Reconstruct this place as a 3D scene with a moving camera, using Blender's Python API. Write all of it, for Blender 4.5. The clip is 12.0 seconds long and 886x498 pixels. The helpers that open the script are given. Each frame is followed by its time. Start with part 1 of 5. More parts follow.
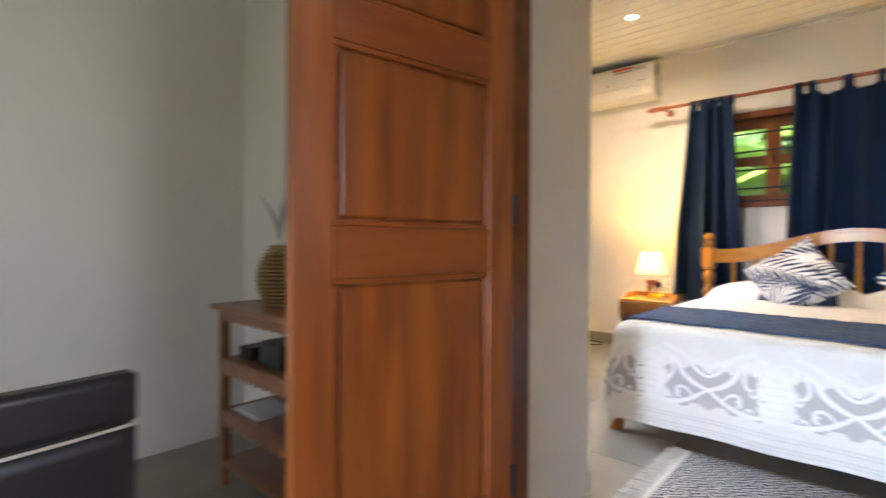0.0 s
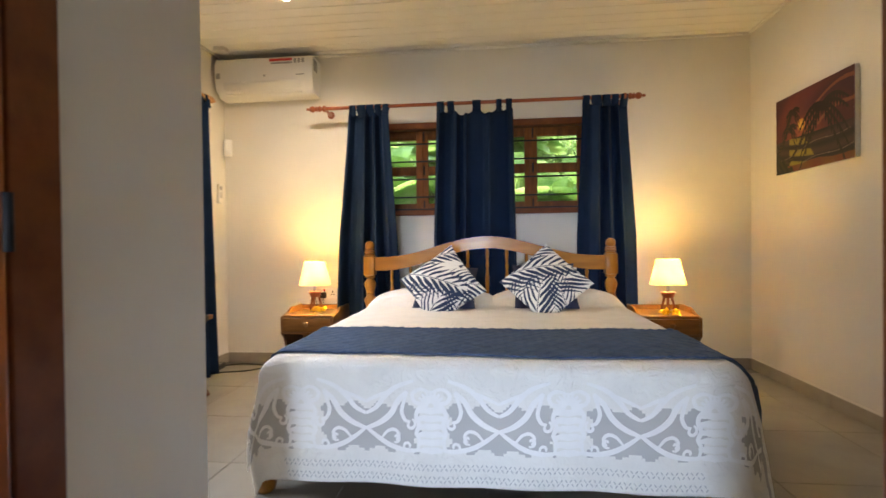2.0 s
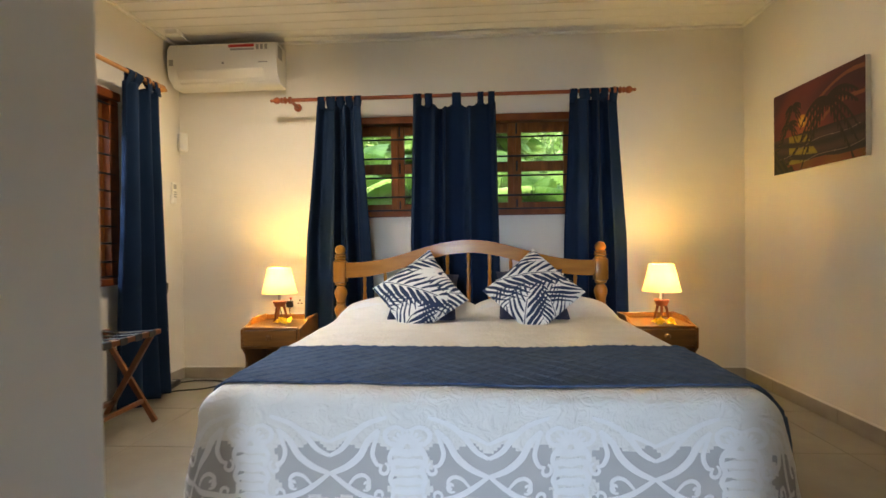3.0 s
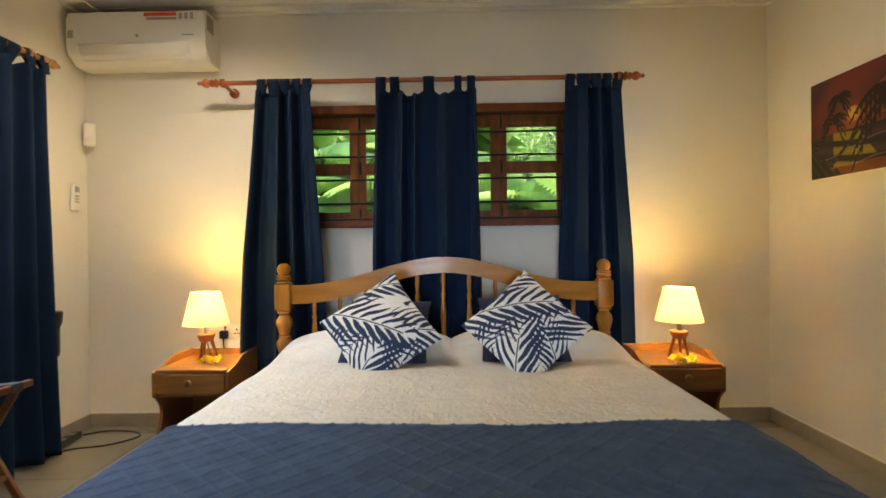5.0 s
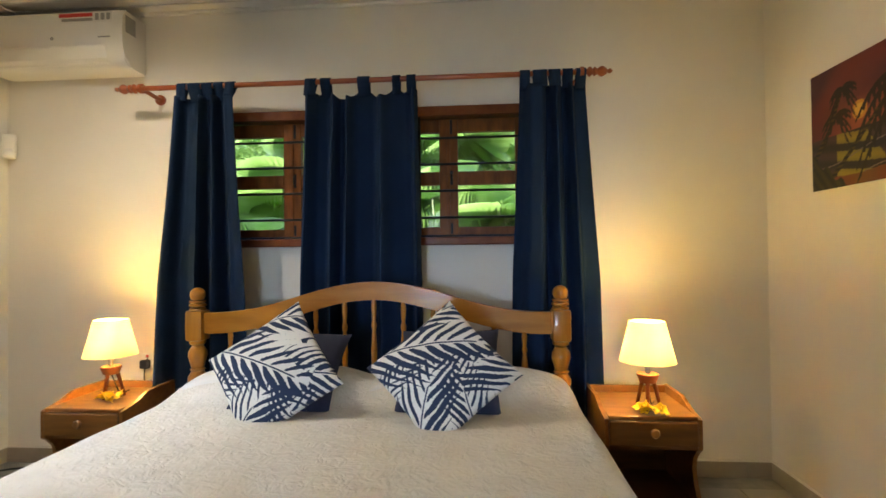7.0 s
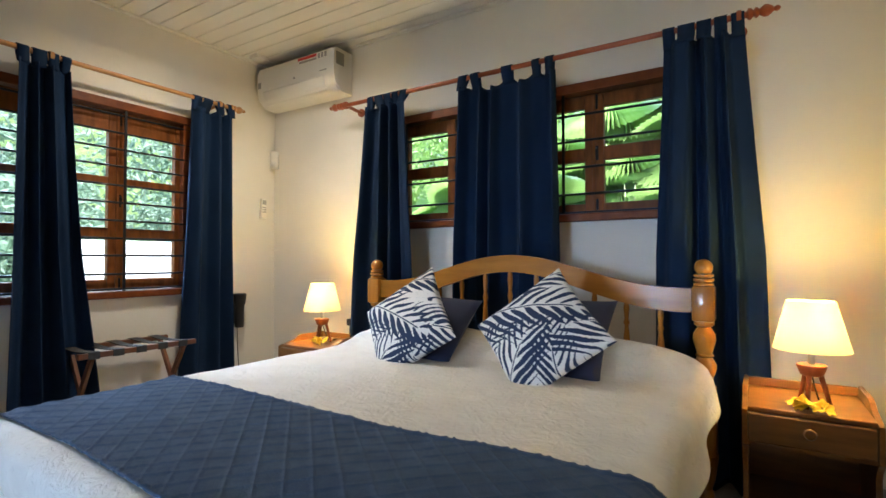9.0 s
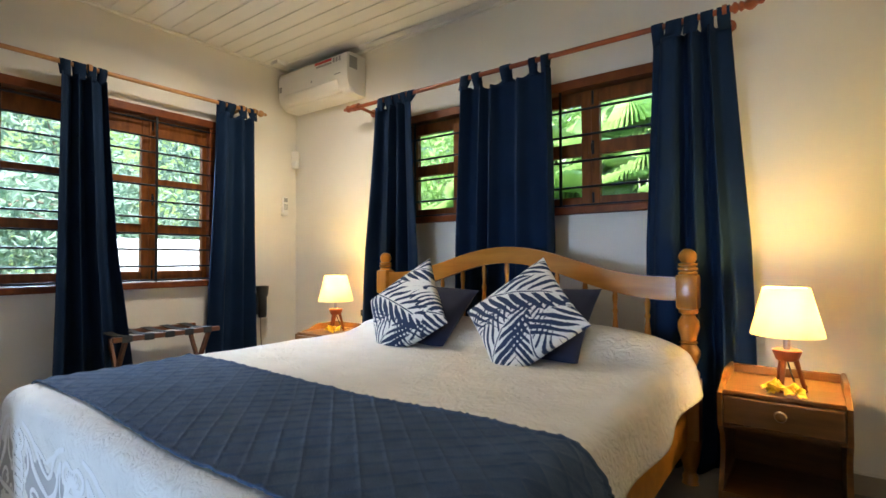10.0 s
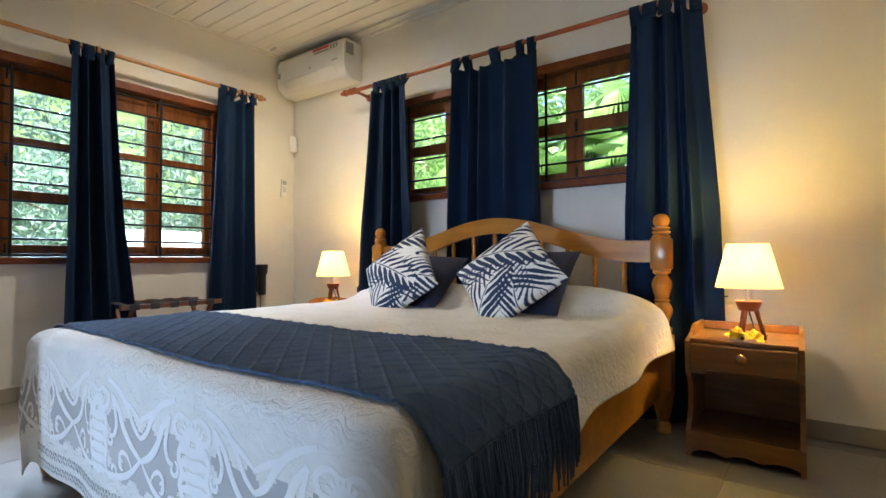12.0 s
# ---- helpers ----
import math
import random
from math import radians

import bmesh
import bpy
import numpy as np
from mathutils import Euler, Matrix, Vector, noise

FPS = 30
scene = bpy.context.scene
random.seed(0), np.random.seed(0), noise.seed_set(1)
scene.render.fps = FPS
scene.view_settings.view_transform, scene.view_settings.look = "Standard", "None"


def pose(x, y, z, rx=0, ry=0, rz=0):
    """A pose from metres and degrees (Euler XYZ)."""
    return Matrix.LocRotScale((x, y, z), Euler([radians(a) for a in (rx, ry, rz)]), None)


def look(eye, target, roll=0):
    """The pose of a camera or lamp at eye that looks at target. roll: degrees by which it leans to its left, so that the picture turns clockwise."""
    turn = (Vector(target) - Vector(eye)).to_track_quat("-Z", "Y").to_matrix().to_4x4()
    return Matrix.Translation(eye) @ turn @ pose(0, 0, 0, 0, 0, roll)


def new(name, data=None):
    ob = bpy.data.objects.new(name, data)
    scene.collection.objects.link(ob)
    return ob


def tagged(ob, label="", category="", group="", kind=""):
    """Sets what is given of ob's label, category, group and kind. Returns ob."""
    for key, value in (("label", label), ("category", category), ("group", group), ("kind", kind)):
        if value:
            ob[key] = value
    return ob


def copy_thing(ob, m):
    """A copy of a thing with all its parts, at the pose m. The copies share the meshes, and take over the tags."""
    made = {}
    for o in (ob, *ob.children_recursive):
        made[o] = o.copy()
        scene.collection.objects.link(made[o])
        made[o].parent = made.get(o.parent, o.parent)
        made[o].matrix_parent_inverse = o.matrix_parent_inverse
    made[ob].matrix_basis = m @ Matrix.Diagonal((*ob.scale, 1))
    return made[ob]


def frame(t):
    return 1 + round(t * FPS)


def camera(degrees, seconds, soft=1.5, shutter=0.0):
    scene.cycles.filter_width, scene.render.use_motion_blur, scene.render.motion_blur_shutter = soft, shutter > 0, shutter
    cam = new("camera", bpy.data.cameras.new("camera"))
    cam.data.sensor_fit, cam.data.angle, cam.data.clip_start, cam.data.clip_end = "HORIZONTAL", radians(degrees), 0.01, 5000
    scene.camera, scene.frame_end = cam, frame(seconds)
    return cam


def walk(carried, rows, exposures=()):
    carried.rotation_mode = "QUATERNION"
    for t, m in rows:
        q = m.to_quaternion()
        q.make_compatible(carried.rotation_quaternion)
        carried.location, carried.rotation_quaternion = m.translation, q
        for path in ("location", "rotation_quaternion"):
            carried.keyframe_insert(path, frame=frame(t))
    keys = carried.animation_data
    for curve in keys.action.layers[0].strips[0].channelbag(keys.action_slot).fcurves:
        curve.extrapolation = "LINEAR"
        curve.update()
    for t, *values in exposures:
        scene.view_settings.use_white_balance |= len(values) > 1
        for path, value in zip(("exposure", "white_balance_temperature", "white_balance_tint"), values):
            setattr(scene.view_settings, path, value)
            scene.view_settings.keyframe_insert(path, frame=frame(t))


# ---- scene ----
cam = camera(83.6, 12.0, shutter=0.6)
PATH = [
    (0, (0.056, 0.036, 0.952), (-1.285, 1.520, 0.928), 0.2),
    (0.5, (0.023, 0.192, 0.950), (-0.944, 1.943, 0.929), 0.2),
    (1, (0.011, 0.325, 0.950), (-0.593, 2.232, 0.930), -0.4),
    (1.5, (0.029, 0.448, 0.968), (-0.355, 2.411, 0.953), -0.7),
    (2, (-0.035, 0.584, 1.009), (-0.247, 2.573, 0.989), -0.7),
    (2.5, (-0.084, 0.718, 1.024), (-0.213, 2.714, 1.003), -0.7),
    (3, (-0.073, 0.885, 1.037), (-0.191, 2.881, 1.017), -0.8),
    (3.2, (-0.063, 0.943, 1.038), (-0.182, 2.940, 1.023), -0.8),
    (5, (-0.066, 1.550, 1.124), (-0.090, 3.549, 1.114), -0.8),
    (5.5, (-0.014, 1.697, 1.194), (-0.024, 3.697, 1.187), -0.8),
    (6, (0.061, 1.798, 1.234), (0.051, 3.798, 1.235), -0.8),
    (6.5, (0.212, 1.895, 1.228), (0.173, 3.895, 1.231), -0.9),
    (6.7, (0.308, 1.924, 1.213), (0.239, 3.923, 1.230), -0.8),
    (8.3, (0.831, 1.992, 1.096), (-0.022, 3.800, 1.131), -0.4),
    (8.5, (0.899, 2.017, 1.077), (-0.067, 3.768, 1.109), -0.5),
    (9, (1.013, 1.962, 1.039), (-0.055, 3.653, 1.083), -0.1),
    (9.5, (1.146, 1.964, 1.033), (0.026, 3.620, 1.067), -0.3),
    (10, (1.254, 1.960, 0.998), (0.067, 3.570, 1.038), -0.2),
    (10.5, (1.298, 1.898, 0.950), (0.120, 3.514, 0.988), -0.2),
    (11, (1.355, 1.894, 0.891), (0.166, 3.502, 0.927), -0.2),
    (11.5, (1.368, 1.854, 0.852), (0.188, 3.469, 0.890), -0.2),
    (12, (1.369, 1.850, 0.826), (0.194, 3.468, 0.866), -0.2),
]
walk(cam, [(t, look(eye, target, roll)) for t, eye, target, roll in PATH], [(0, 3.15, 6950, 22), (1.0, 3.02, 6900, 22), (1.5, 2.90, 6800, 21), (2.5, 2.50, 6600, 17), (5, 2.36, 6550, 13), (6.7, 2.33, 6400, 13), (8.5, 2.43, 5700, 13), (12, 2.5, 5800, 14)])

# ---- world, sun and large lights ----
world = bpy.data.worlds.new("world")
scene.world = world
world.use_nodes = True
wn = world.node_tree
sky = wn.nodes.new("ShaderNodeTexSky")
sky.sky_type, sky.sun_disc = "NISHITA", False
sky.sun_elevation, sky.sun_rotation = radians(58), radians(112)
wn.links.new(sky.outputs[0], wn.nodes["Background"].inputs[0])
wn.nodes["Background"].inputs[1].default_value = 0.15

sun = new("sun", bpy.data.lights.new("sun", "SUN"))
sun.data.energy, sun.data.angle, sun.data.color = 5.0, radians(0.6), (1.0, 0.95, 0.86)
sun.matrix_world = look((math.sin(radians(112)) * 5, math.cos(radians(112)) * 5, 8.0), (0, 0, 0))


def area_light(name, at, towards, w, h, power, colour):
    ob = new(name, bpy.data.lights.new(name, "AREA"))
    ob.data.shape, ob.data.size, ob.data.size_y = "RECTANGLE", w, h
    ob.data.energy, ob.data.color = power, colour
    ob.matrix_world = look(at, towards)
    return ob


WALL_L, WALL_R, WALL_B, CEIL = -2.38, 1.955, 4.70, 2.63
DOOR_Y0, DOOR_Y1 = 1.24, 1.36
BLOCK_Y = 1.80

hall_day = area_light("skylight_hall_door", (-0.48, -2.96, 0.75), (-0.02, 2.4, 0.22), 0.60, 1.1, 1.9, (0.60, 0.79, 1.0))
hall_day.data.spread = radians(40)
# Added fill lamp, never in view, brightening the hall's west wall.
area_light("hall_east_fill", (2.38, 0.45, 1.55), (-2.3, 0.6, 1.2), 1.0, 1.2, 3.2, (0.70, 0.84, 1.0))
# Added lamp hidden high outside, strengthening daylight through the side window.
area_light("side_window_fill", (WALL_L - 3.1, 3.2, 4.1), (-1.4, 3.0, 0.9), 3.2, 1.2, 135, (0.64, 0.81, 1.0))

LAMP_R, LAMP_L = (1.183, 4.265, 0.491), (-1.45, 4.345, 0.491)
for spot in (LAMP_R, LAMP_L):
    bulb = new("bulb_light", bpy.data.lights.new("bulb_light", "POINT"))
    bulb.data.energy, bulb.data.color, bulb.data.shadow_soft_size = 3.4, (1.0, 0.67, 0.17), 0.035
    bulb.location = (spot[0], spot[1], spot[2] + 0.352)
# Second entry is an assumed fitting, added to brighten the right half.
DOWNLIGHTS = ((-1.38, 3.70), (1.18, 3.70))
for (dx, dy), watts in zip(DOWNLIGHTS, (19, 2.5)):
    down = new("downlight_light", bpy.data.lights.new("downlight_light", "SPOT"))
    down.data.energy, down.data.color, down.data.spot_size, down.data.spot_blend, down.data.shadow_soft_size = watts, (1.0, 0.84, 0.60), radians(168), 1.0, 0.04
    down.location = (dx, dy, CEIL - 0.02)


# ---- materials ----
def material(name, base, other=None, rough=0.6, metal=0.0, scale=6.0, stretch=(1, 1, 1), bump=0.0, bump_scale=80.0, detail=6.0, island=0.0, sheen=0.0, coat=0.0, rough2=None, spec=0.5):
    m = bpy.data.materials.new(name)
    m.use_nodes = True
    n, l = m.node_tree.nodes, m.node_tree.links
    b = n["Principled BSDF"]
    b.inputs["Metallic"].default_value, b.inputs["Roughness"].default_value = metal, rough
    b.inputs["Sheen Weight"].default_value, b.inputs["Coat Weight"].default_value = sheen, coat
    b.inputs["Coat Roughness"].default_value, b.inputs["Specular IOR Level"].default_value = 0.12, spec
    tc, mp, nz = n.new("ShaderNodeTexCoord"), n.new("ShaderNodeMapping"), n.new("ShaderNodeTexNoise")
    mp.inputs["Scale"].default_value = stretch
    nz.inputs["Scale"].default_value, nz.inputs["Detail"].default_value = scale, detail
    l.new(tc.outputs["Object"], mp.inputs[0])
    l.new(mp.outputs[0], nz.inputs["Vector"])
    ramp = n.new("ShaderNodeValToRGB")
    ramp.color_ramp.elements[0].position, ramp.color_ramp.elements[1].position = 0.32, 0.68
    ramp.color_ramp.elements[0].color = (*base, 1)
    ramp.color_ramp.elements[1].color = (*(other or base), 1)
    l.new(nz.outputs["Fac"], ramp.inputs[0])
    colour = ramp.outputs[0]
    if island:
        info, hs, ma = n.new("ShaderNodeObjectInfo"), n.new("ShaderNodeHueSaturation"), n.new("ShaderNodeMapRange")
        ma.inputs[3].default_value, ma.inputs[4].default_value = 1 - island, 1 + island
        l.new(info.outputs["Random"], ma.inputs[0])
        l.new(ma.outputs[0], hs.inputs["Value"])
        l.new(colour, hs.inputs["Color"])
        colour = hs.outputs[0]
    l.new(colour, b.inputs["Base Color"])
    if rough2 is not None:
        rr = n.new("ShaderNodeMapRange")
        rr.inputs[3].default_value, rr.inputs[4].default_value = rough, rough2
        l.new(nz.outputs["Fac"], rr.inputs[0])
        l.new(rr.outputs[0], b.inputs["Roughness"])
    if bump:
        fine, bp = n.new("ShaderNodeTexNoise"), n.new("ShaderNodeBump")
        fine.inputs["Scale"].default_value, fine.inputs["Detail"].default_value = bump_scale, 4
        l.new(mp.outputs[0], fine.inputs["Vector"])
        bp.inputs["Strength"].default_value, bp.inputs["Distance"].default_value = bump, 0.004
        l.new(fine.outputs["Fac"], bp.inputs["Height"])
        l.new(bp.outputs[0], b.inputs["Normal"])
    return m


def glowing(name, colour, strength):
    m = bpy.data.materials.new(name)
    m.use_nodes = True
    b = m.node_tree.nodes["Principled BSDF"]
    b.inputs["Base Color"].default_value = (*colour, 1)
    b.inputs["Emission Color"].default_value = (*colour, 1)
    b.inputs["Emission Strength"].default_value = strength
    return m


plaster = material("plaster", (0.80, 0.77, 0.71), (0.74, 0.71, 0.65), rough=0.75, scale=1.7, bump=0.25, bump_scale=35)
hall_plaster = material("hall_plaster", (0.78, 0.75, 0.70), (0.73, 0.70, 0.66), rough=0.75, scale=1.5, bump=0.2, bump_scale=35)
ceiling_paint = material("ceiling_paint", (0.82, 0.80, 0.75), (0.78, 0.76, 0.71), rough=0.5, scale=3, bump=0.05)
tile_stone = material("tile_stone", (0.27, 0.245, 0.20), (0.225, 0.204, 0.168), rough=0.32, rough2=0.45, scale=4.0, island=0.04, bump=0.06, bump_scale=60)
grout = material("grout", (0.26, 0.24, 0.21), (0.20, 0.19, 0.17), rough=0.9, scale=20)
skirting_tile = material("skirting_tile", (0.36, 0.32, 0.26), (0.31, 0.27, 0.22), rough=0.4, scale=8, island=0.05)
frame_wood = material("frame_wood", (0.13, 0.032, 0.008), (0.20, 0.055, 0.012), rough=0.42, scale=5, stretch=(3, 3, 3), bump=0.12, coat=0.08, spec=0.22)
sash_wood = material("sash_wood", (0.13, 0.040, 0.008), (0.25, 0.082, 0.015), rough=0.45, scale=7, stretch=(4, 4, 1), bump=0.12, coat=0.06, spec=0.2)
door_wood = material("door_wood", (0.20, 0.044, 0.006), (0.38, 0.096, 0.013), rough=0.34, scale=3.0, stretch=(6, 6, 0.7), bump=0.12, bump_scale=40, coat=0.35)
rail_wood = material("rail_wood", (0.23, 0.050, 0.007), (0.32, 0.076, 0.011), rough=0.35, scale=3.0, stretch=(0.7, 0.7, 8), bump=0.12, bump_scale=40, coat=0.3)
rod_wood = material("rod_wood", (0.26, 0.058, 0.016), (0.34, 0.085, 0.024), rough=0.3, scale=9, stretch=(0.6, 5, 5), bump=0.06, coat=0.4)
rod_pale = material("rod_pale", (0.42, 0.20, 0.065), (0.50, 0.25, 0.085), rough=0.35, scale=9, stretch=(5, 0.6, 5), bump=0.06, coat=0.3)
bed_wood = material("bed_wood", (0.33, 0.130, 0.010), (0.45, 0.190, 0.018), rough=0.36, scale=5, stretch=(0.8, 5, 5), bump=0.07, bump_scale=50, coat=0.12, spec=0.28)
post_wood = material("post_wood", (0.33, 0.130, 0.010), (0.46, 0.195, 0.020), rough=0.28, scale=5, stretch=(6, 6, 0.9), bump=0.06, bump_scale=50, coat=0.35, spec=0.4)
stand_wood = material("stand_wood", (0.16, 0.066, 0.012), (0.24, 0.102, 0.020), rough=0.35, scale=6, stretch=(0.8, 6, 6), bump=0.1, bump_scale=60, coat=0.25)
lamp_wood = material("lamp_wood", (0.17, 0.045, 0.013), (0.23, 0.064, 0.018), rough=0.4, scale=10, stretch=(4, 4, 0.8), bump=0.05)
rack_wood = material("rack_wood", (0.12, 0.040, 0.015), (0.18, 0.064, 0.024), rough=0.4, scale=8, stretch=(2, 2, 2), bump=0.08, coat=0.2)
shelf_wood = material("shelf_wood", (0.20, 0.075, 0.026), (0.28, 0.105, 0.036), rough=0.38, scale=6, stretch=(1, 4, 4), bump=0.08, coat=0.3)
iron = material("iron", (0.012, 0.012, 0.014), (0.022, 0.021, 0.022), rough=0.45, metal=0.6, scale=30)
steel = material("steel", (0.55, 0.55, 0.56), (0.48, 0.48, 0.5), rough=0.3, metal=1.0, scale=20)
curtain_cloth = material("curtain_cloth", (0.008, 0.020, 0.050), (0.011, 0.027, 0.066), rough=0.85, scale=3, bump=0.12, bump_scale=500, spec=0.12)
navy_cloth = material("navy_cloth", (0.018, 0.024, 0.060), (0.026, 0.034, 0.078), rough=0.9, scale=8, bump=0.2, bump_scale=400, sheen=0.08)
throw_wool = material("throw_wool", (0.042, 0.076, 0.150), (0.062, 0.104, 0.195), rough=0.95, scale=16, bump=0.7, bump_scale=240, sheen=0.12, spec=0.15)
cover_cloth = material("cover_cloth", (0.80, 0.78, 0.74), (0.74, 0.72, 0.68), rough=0.8, scale=9, bump=0.8, bump_scale=38)
cn, cl = cover_cloth.node_tree.nodes, cover_cloth.node_tree.links
vermicelli, relief = cn.new("ShaderNodeTexNoise"), cn.new("ShaderNodeBump")
vermicelli.inputs["Scale"].default_value, vermicelli.inputs["Distortion"].default_value = 19.0, 1.4
vermicelli.inputs["Detail"].default_value, vermicelli.inputs["Roughness"].default_value = 3.5, 0.62
relief.inputs["Strength"].default_value, relief.inputs["Distance"].default_value = 0.75, 0.017
cl.new(cn["Mapping"].outputs[0], vermicelli.inputs["Vector"])
cl.new(vermicelli.outputs["Fac"], relief.inputs["Height"])
cl.new(cn["Bump"].outputs[0], relief.inputs["Normal"])
cl.new(relief.outputs[0], cn["Principled BSDF"].inputs["Normal"])
lace_cloth = material("lace_cloth", (0.84, 0.83, 0.82), (0.80, 0.79, 0.78), rough=0.8, scale=30, bump=0.2, bump_scale=300, sheen=0.1)
white_linen = material("white_linen", (0.80, 0.80, 0.80), (0.75, 0.75, 0.76), rough=0.85, scale=6, bump=0.25, bump_scale=30)
white_plastic = material("white_plastic", (0.80, 0.79, 0.76), (0.78, 0.77, 0.74), rough=0.35, scale=4)
grey_plastic = material("grey_plastic", (0.35, 0.35, 0.35), (0.32, 0.32, 0.32), rough=0.4)
black_plastic = material("black_plastic", (0.012, 0.012, 0.013), (0.018, 0.018, 0.019), rough=0.4, scale=20)
red_print = material("red_print", (0.55, 0.03, 0.03), (0.50, 0.03, 0.03), rough=0.4)
petal = material("petal", (0.80, 0.55, 0.012), (0.85, 0.66, 0.03), rough=0.5, scale=40)
rug_dark = material("rug_dark", (0.030, 0.034, 0.055), (0.045, 0.050, 0.075), rough=0.95, scale=60, bump=0.6, bump_scale=300)
rug_pale = material("rug_pale", (0.62, 0.59, 0.53), (0.54, 0.51, 0.46), rough=0.95, scale=60, bump=0.6, bump_scale=300)
mattress_cloth = material("mattress_cloth", (0.58, 0.44, 0.37), (0.52, 0.39, 0.33), rough=0.9, scale=10)
eyelet_cloth = material("eyelet_cloth", (0.50, 0.49, 0.49), (0.44, 0.43, 0.43), rough=0.9, scale=30)
strap_cloth = material("strap_cloth", (0.03, 0.032, 0.035), (0.05, 0.052, 0.055), rough=0.85, scale=30, bump=0.3, bump_scale=300)
glow_shade = glowing("glow_shade", (1.0, 0.74, 0.24), 0.07)
gn, gl = glow_shade.node_tree.nodes, glow_shade.node_tree.links
through_cloth, lit_cloth = gn.new("ShaderNodeBsdfTranslucent"), gn.new("ShaderNodeMixShader")
through_cloth.inputs[0].default_value, lit_cloth.inputs[0].default_value = (0.95, 0.85, 0.55, 1), 0.42
gl.new(gn["Principled BSDF"].outputs[0], lit_cloth.inputs[1])
gl.new(through_cloth.outputs[0], lit_cloth.inputs[2])
gl.new(lit_cloth.outputs[0], gn["Material Output"].inputs[0])
glow_down = glowing("glow_down", (1.0, 0.93, 0.8), 12)

glass = bpy.data.materials.new("glass")
glass.use_nodes = True
gb = glass.node_tree.nodes["Principled BSDF"]
gb.inputs["Transmission Weight"].default_value, gb.inputs["Roughness"].default_value, gb.inputs["IOR"].default_value = 1.0, 0.0, 1.45

sheer_cloth = bpy.data.materials.new("sheer_cloth")
sheer_cloth.use_nodes = True
sn, sl = sheer_cloth.node_tree.nodes, sheer_cloth.node_tree.links
sb = sn["Principled BSDF"]
sb.inputs["Base Color"].default_value, sb.inputs["Roughness"].default_value = (0.72, 0.70, 0.69, 1), 0.85
clear, mixed = sn.new("ShaderNodeBsdfTransparent"), sn.new("ShaderNodeMixShader")
weave, wmap = sn.new("ShaderNodeTexNoise"), sn.new("ShaderNodeMapRange")
weave.inputs["Scale"].default_value = 9
wmap.inputs[3].default_value, wmap.inputs[4].default_value = 0.50, 0.64
sl.new(weave.outputs["Fac"], wmap.inputs[0])
sl.new(wmap.outputs[0], mixed.inputs[0])
sl.new(clear.outputs[0], mixed.inputs[1])
sl.new(sb.outputs[0], mixed.inputs[2])
sl.new(mixed.outputs[0], sn["Material Output"].inputs[0])


# ---- mesh helpers ----
def thing(name, at=(0, 0, 0), turn=0.0, label="", category="", group="", kind=""):
    ob = new(name)
    ob.empty_display_size = 0.05
    ob.matrix_basis = pose(*at, 0, 0, turn)
    return tagged(ob, label, category, group, kind)


def part(name, bm, mat, parent=None, label="", smooth=False, mats=None):
    me = bpy.data.meshes.new(name)
    bmesh.ops.recalc_face_normals(bm, faces=bm.faces)
    bm.to_mesh(me)
    bm.free()
    for m in (mats or [mat]):
        me.materials.append(m)
    if smooth:
        me.shade_smooth()
        me.set_sharp_from_angle(angle=radians(40))
    ob = new(name, me)
    if parent is not None:
        ob.parent = parent
    return tagged(ob, label)


def box(x0, x1, y0, y1, z0, z1, bevel=0.0, bm=None, m=None, seg=2):
    bm = bm or bmesh.new()
    mat = Matrix.Translation(((x0 + x1) / 2, (y0 + y1) / 2, (z0 + z1) / 2)) @ Matrix.Diagonal((abs(x1 - x0), abs(y1 - y0), abs(z1 - z0), 1))
    made = bmesh.ops.create_cube(bm, size=1.0, matrix=(m @ mat) if m else mat)["verts"]
    if bevel:
        edges = list({e for v in made for e in v.link_edges})
        bmesh.ops.bevel(bm, geom=edges, offset=bevel, segments=seg, affect="EDGES", profile=0.5)
    return bm


def lathe(profile, seg=20, bm=None, m=None):
    """Turned shape from (radius, height) pairs, capped at both ends."""
    bm = bm or bmesh.new()
    m = m or Matrix.Identity(4)
    rings = []
    for r, z in profile:
        rings.append([bm.verts.new(m @ Vector((r * math.cos(2 * math.pi * i / seg), r * math.sin(2 * math.pi * i / seg), z))) for i in range(seg)])
    for a, b in zip(rings, rings[1:]):
        for i in range(seg):
            bm.faces.new((a[i], a[(i + 1) % seg], b[(i + 1) % seg], b[i]))
    bm.faces.new(rings[0][::-1])
    bm.faces.new(rings[-1])
    return bm


def tube(points, radius, seg=8, bm=None):
    """Round bar along points; radius may be a list."""
    bm = bm or bmesh.new()
    pts = [Vector(p) for p in points]
    rings = []
    for i, p in enumerate(pts):
        d = (pts[min(i + 1, len(pts) - 1)] - pts[max(i - 1, 0)]).normalized()
        side = d.cross(Vector((0, 0, 1)) if abs(d.z) < 0.9 else Vector((1, 0, 0))).normalized()
        up = side.cross(d)
        r = radius[i] if isinstance(radius, (list, tuple)) else radius
        rings.append([bm.verts.new(p + r * (math.cos(2 * math.pi * k / seg) * side + math.sin(2 * math.pi * k / seg) * up)) for k in range(seg)])
    for a, b in zip(rings, rings[1:]):
        for k in range(seg):
            bm.faces.new((a[k], a[(k + 1) % seg], b[(k + 1) % seg], b[k]))
    bm.faces.new(rings[0][::-1])
    bm.faces.new(rings[-1])
    return bm


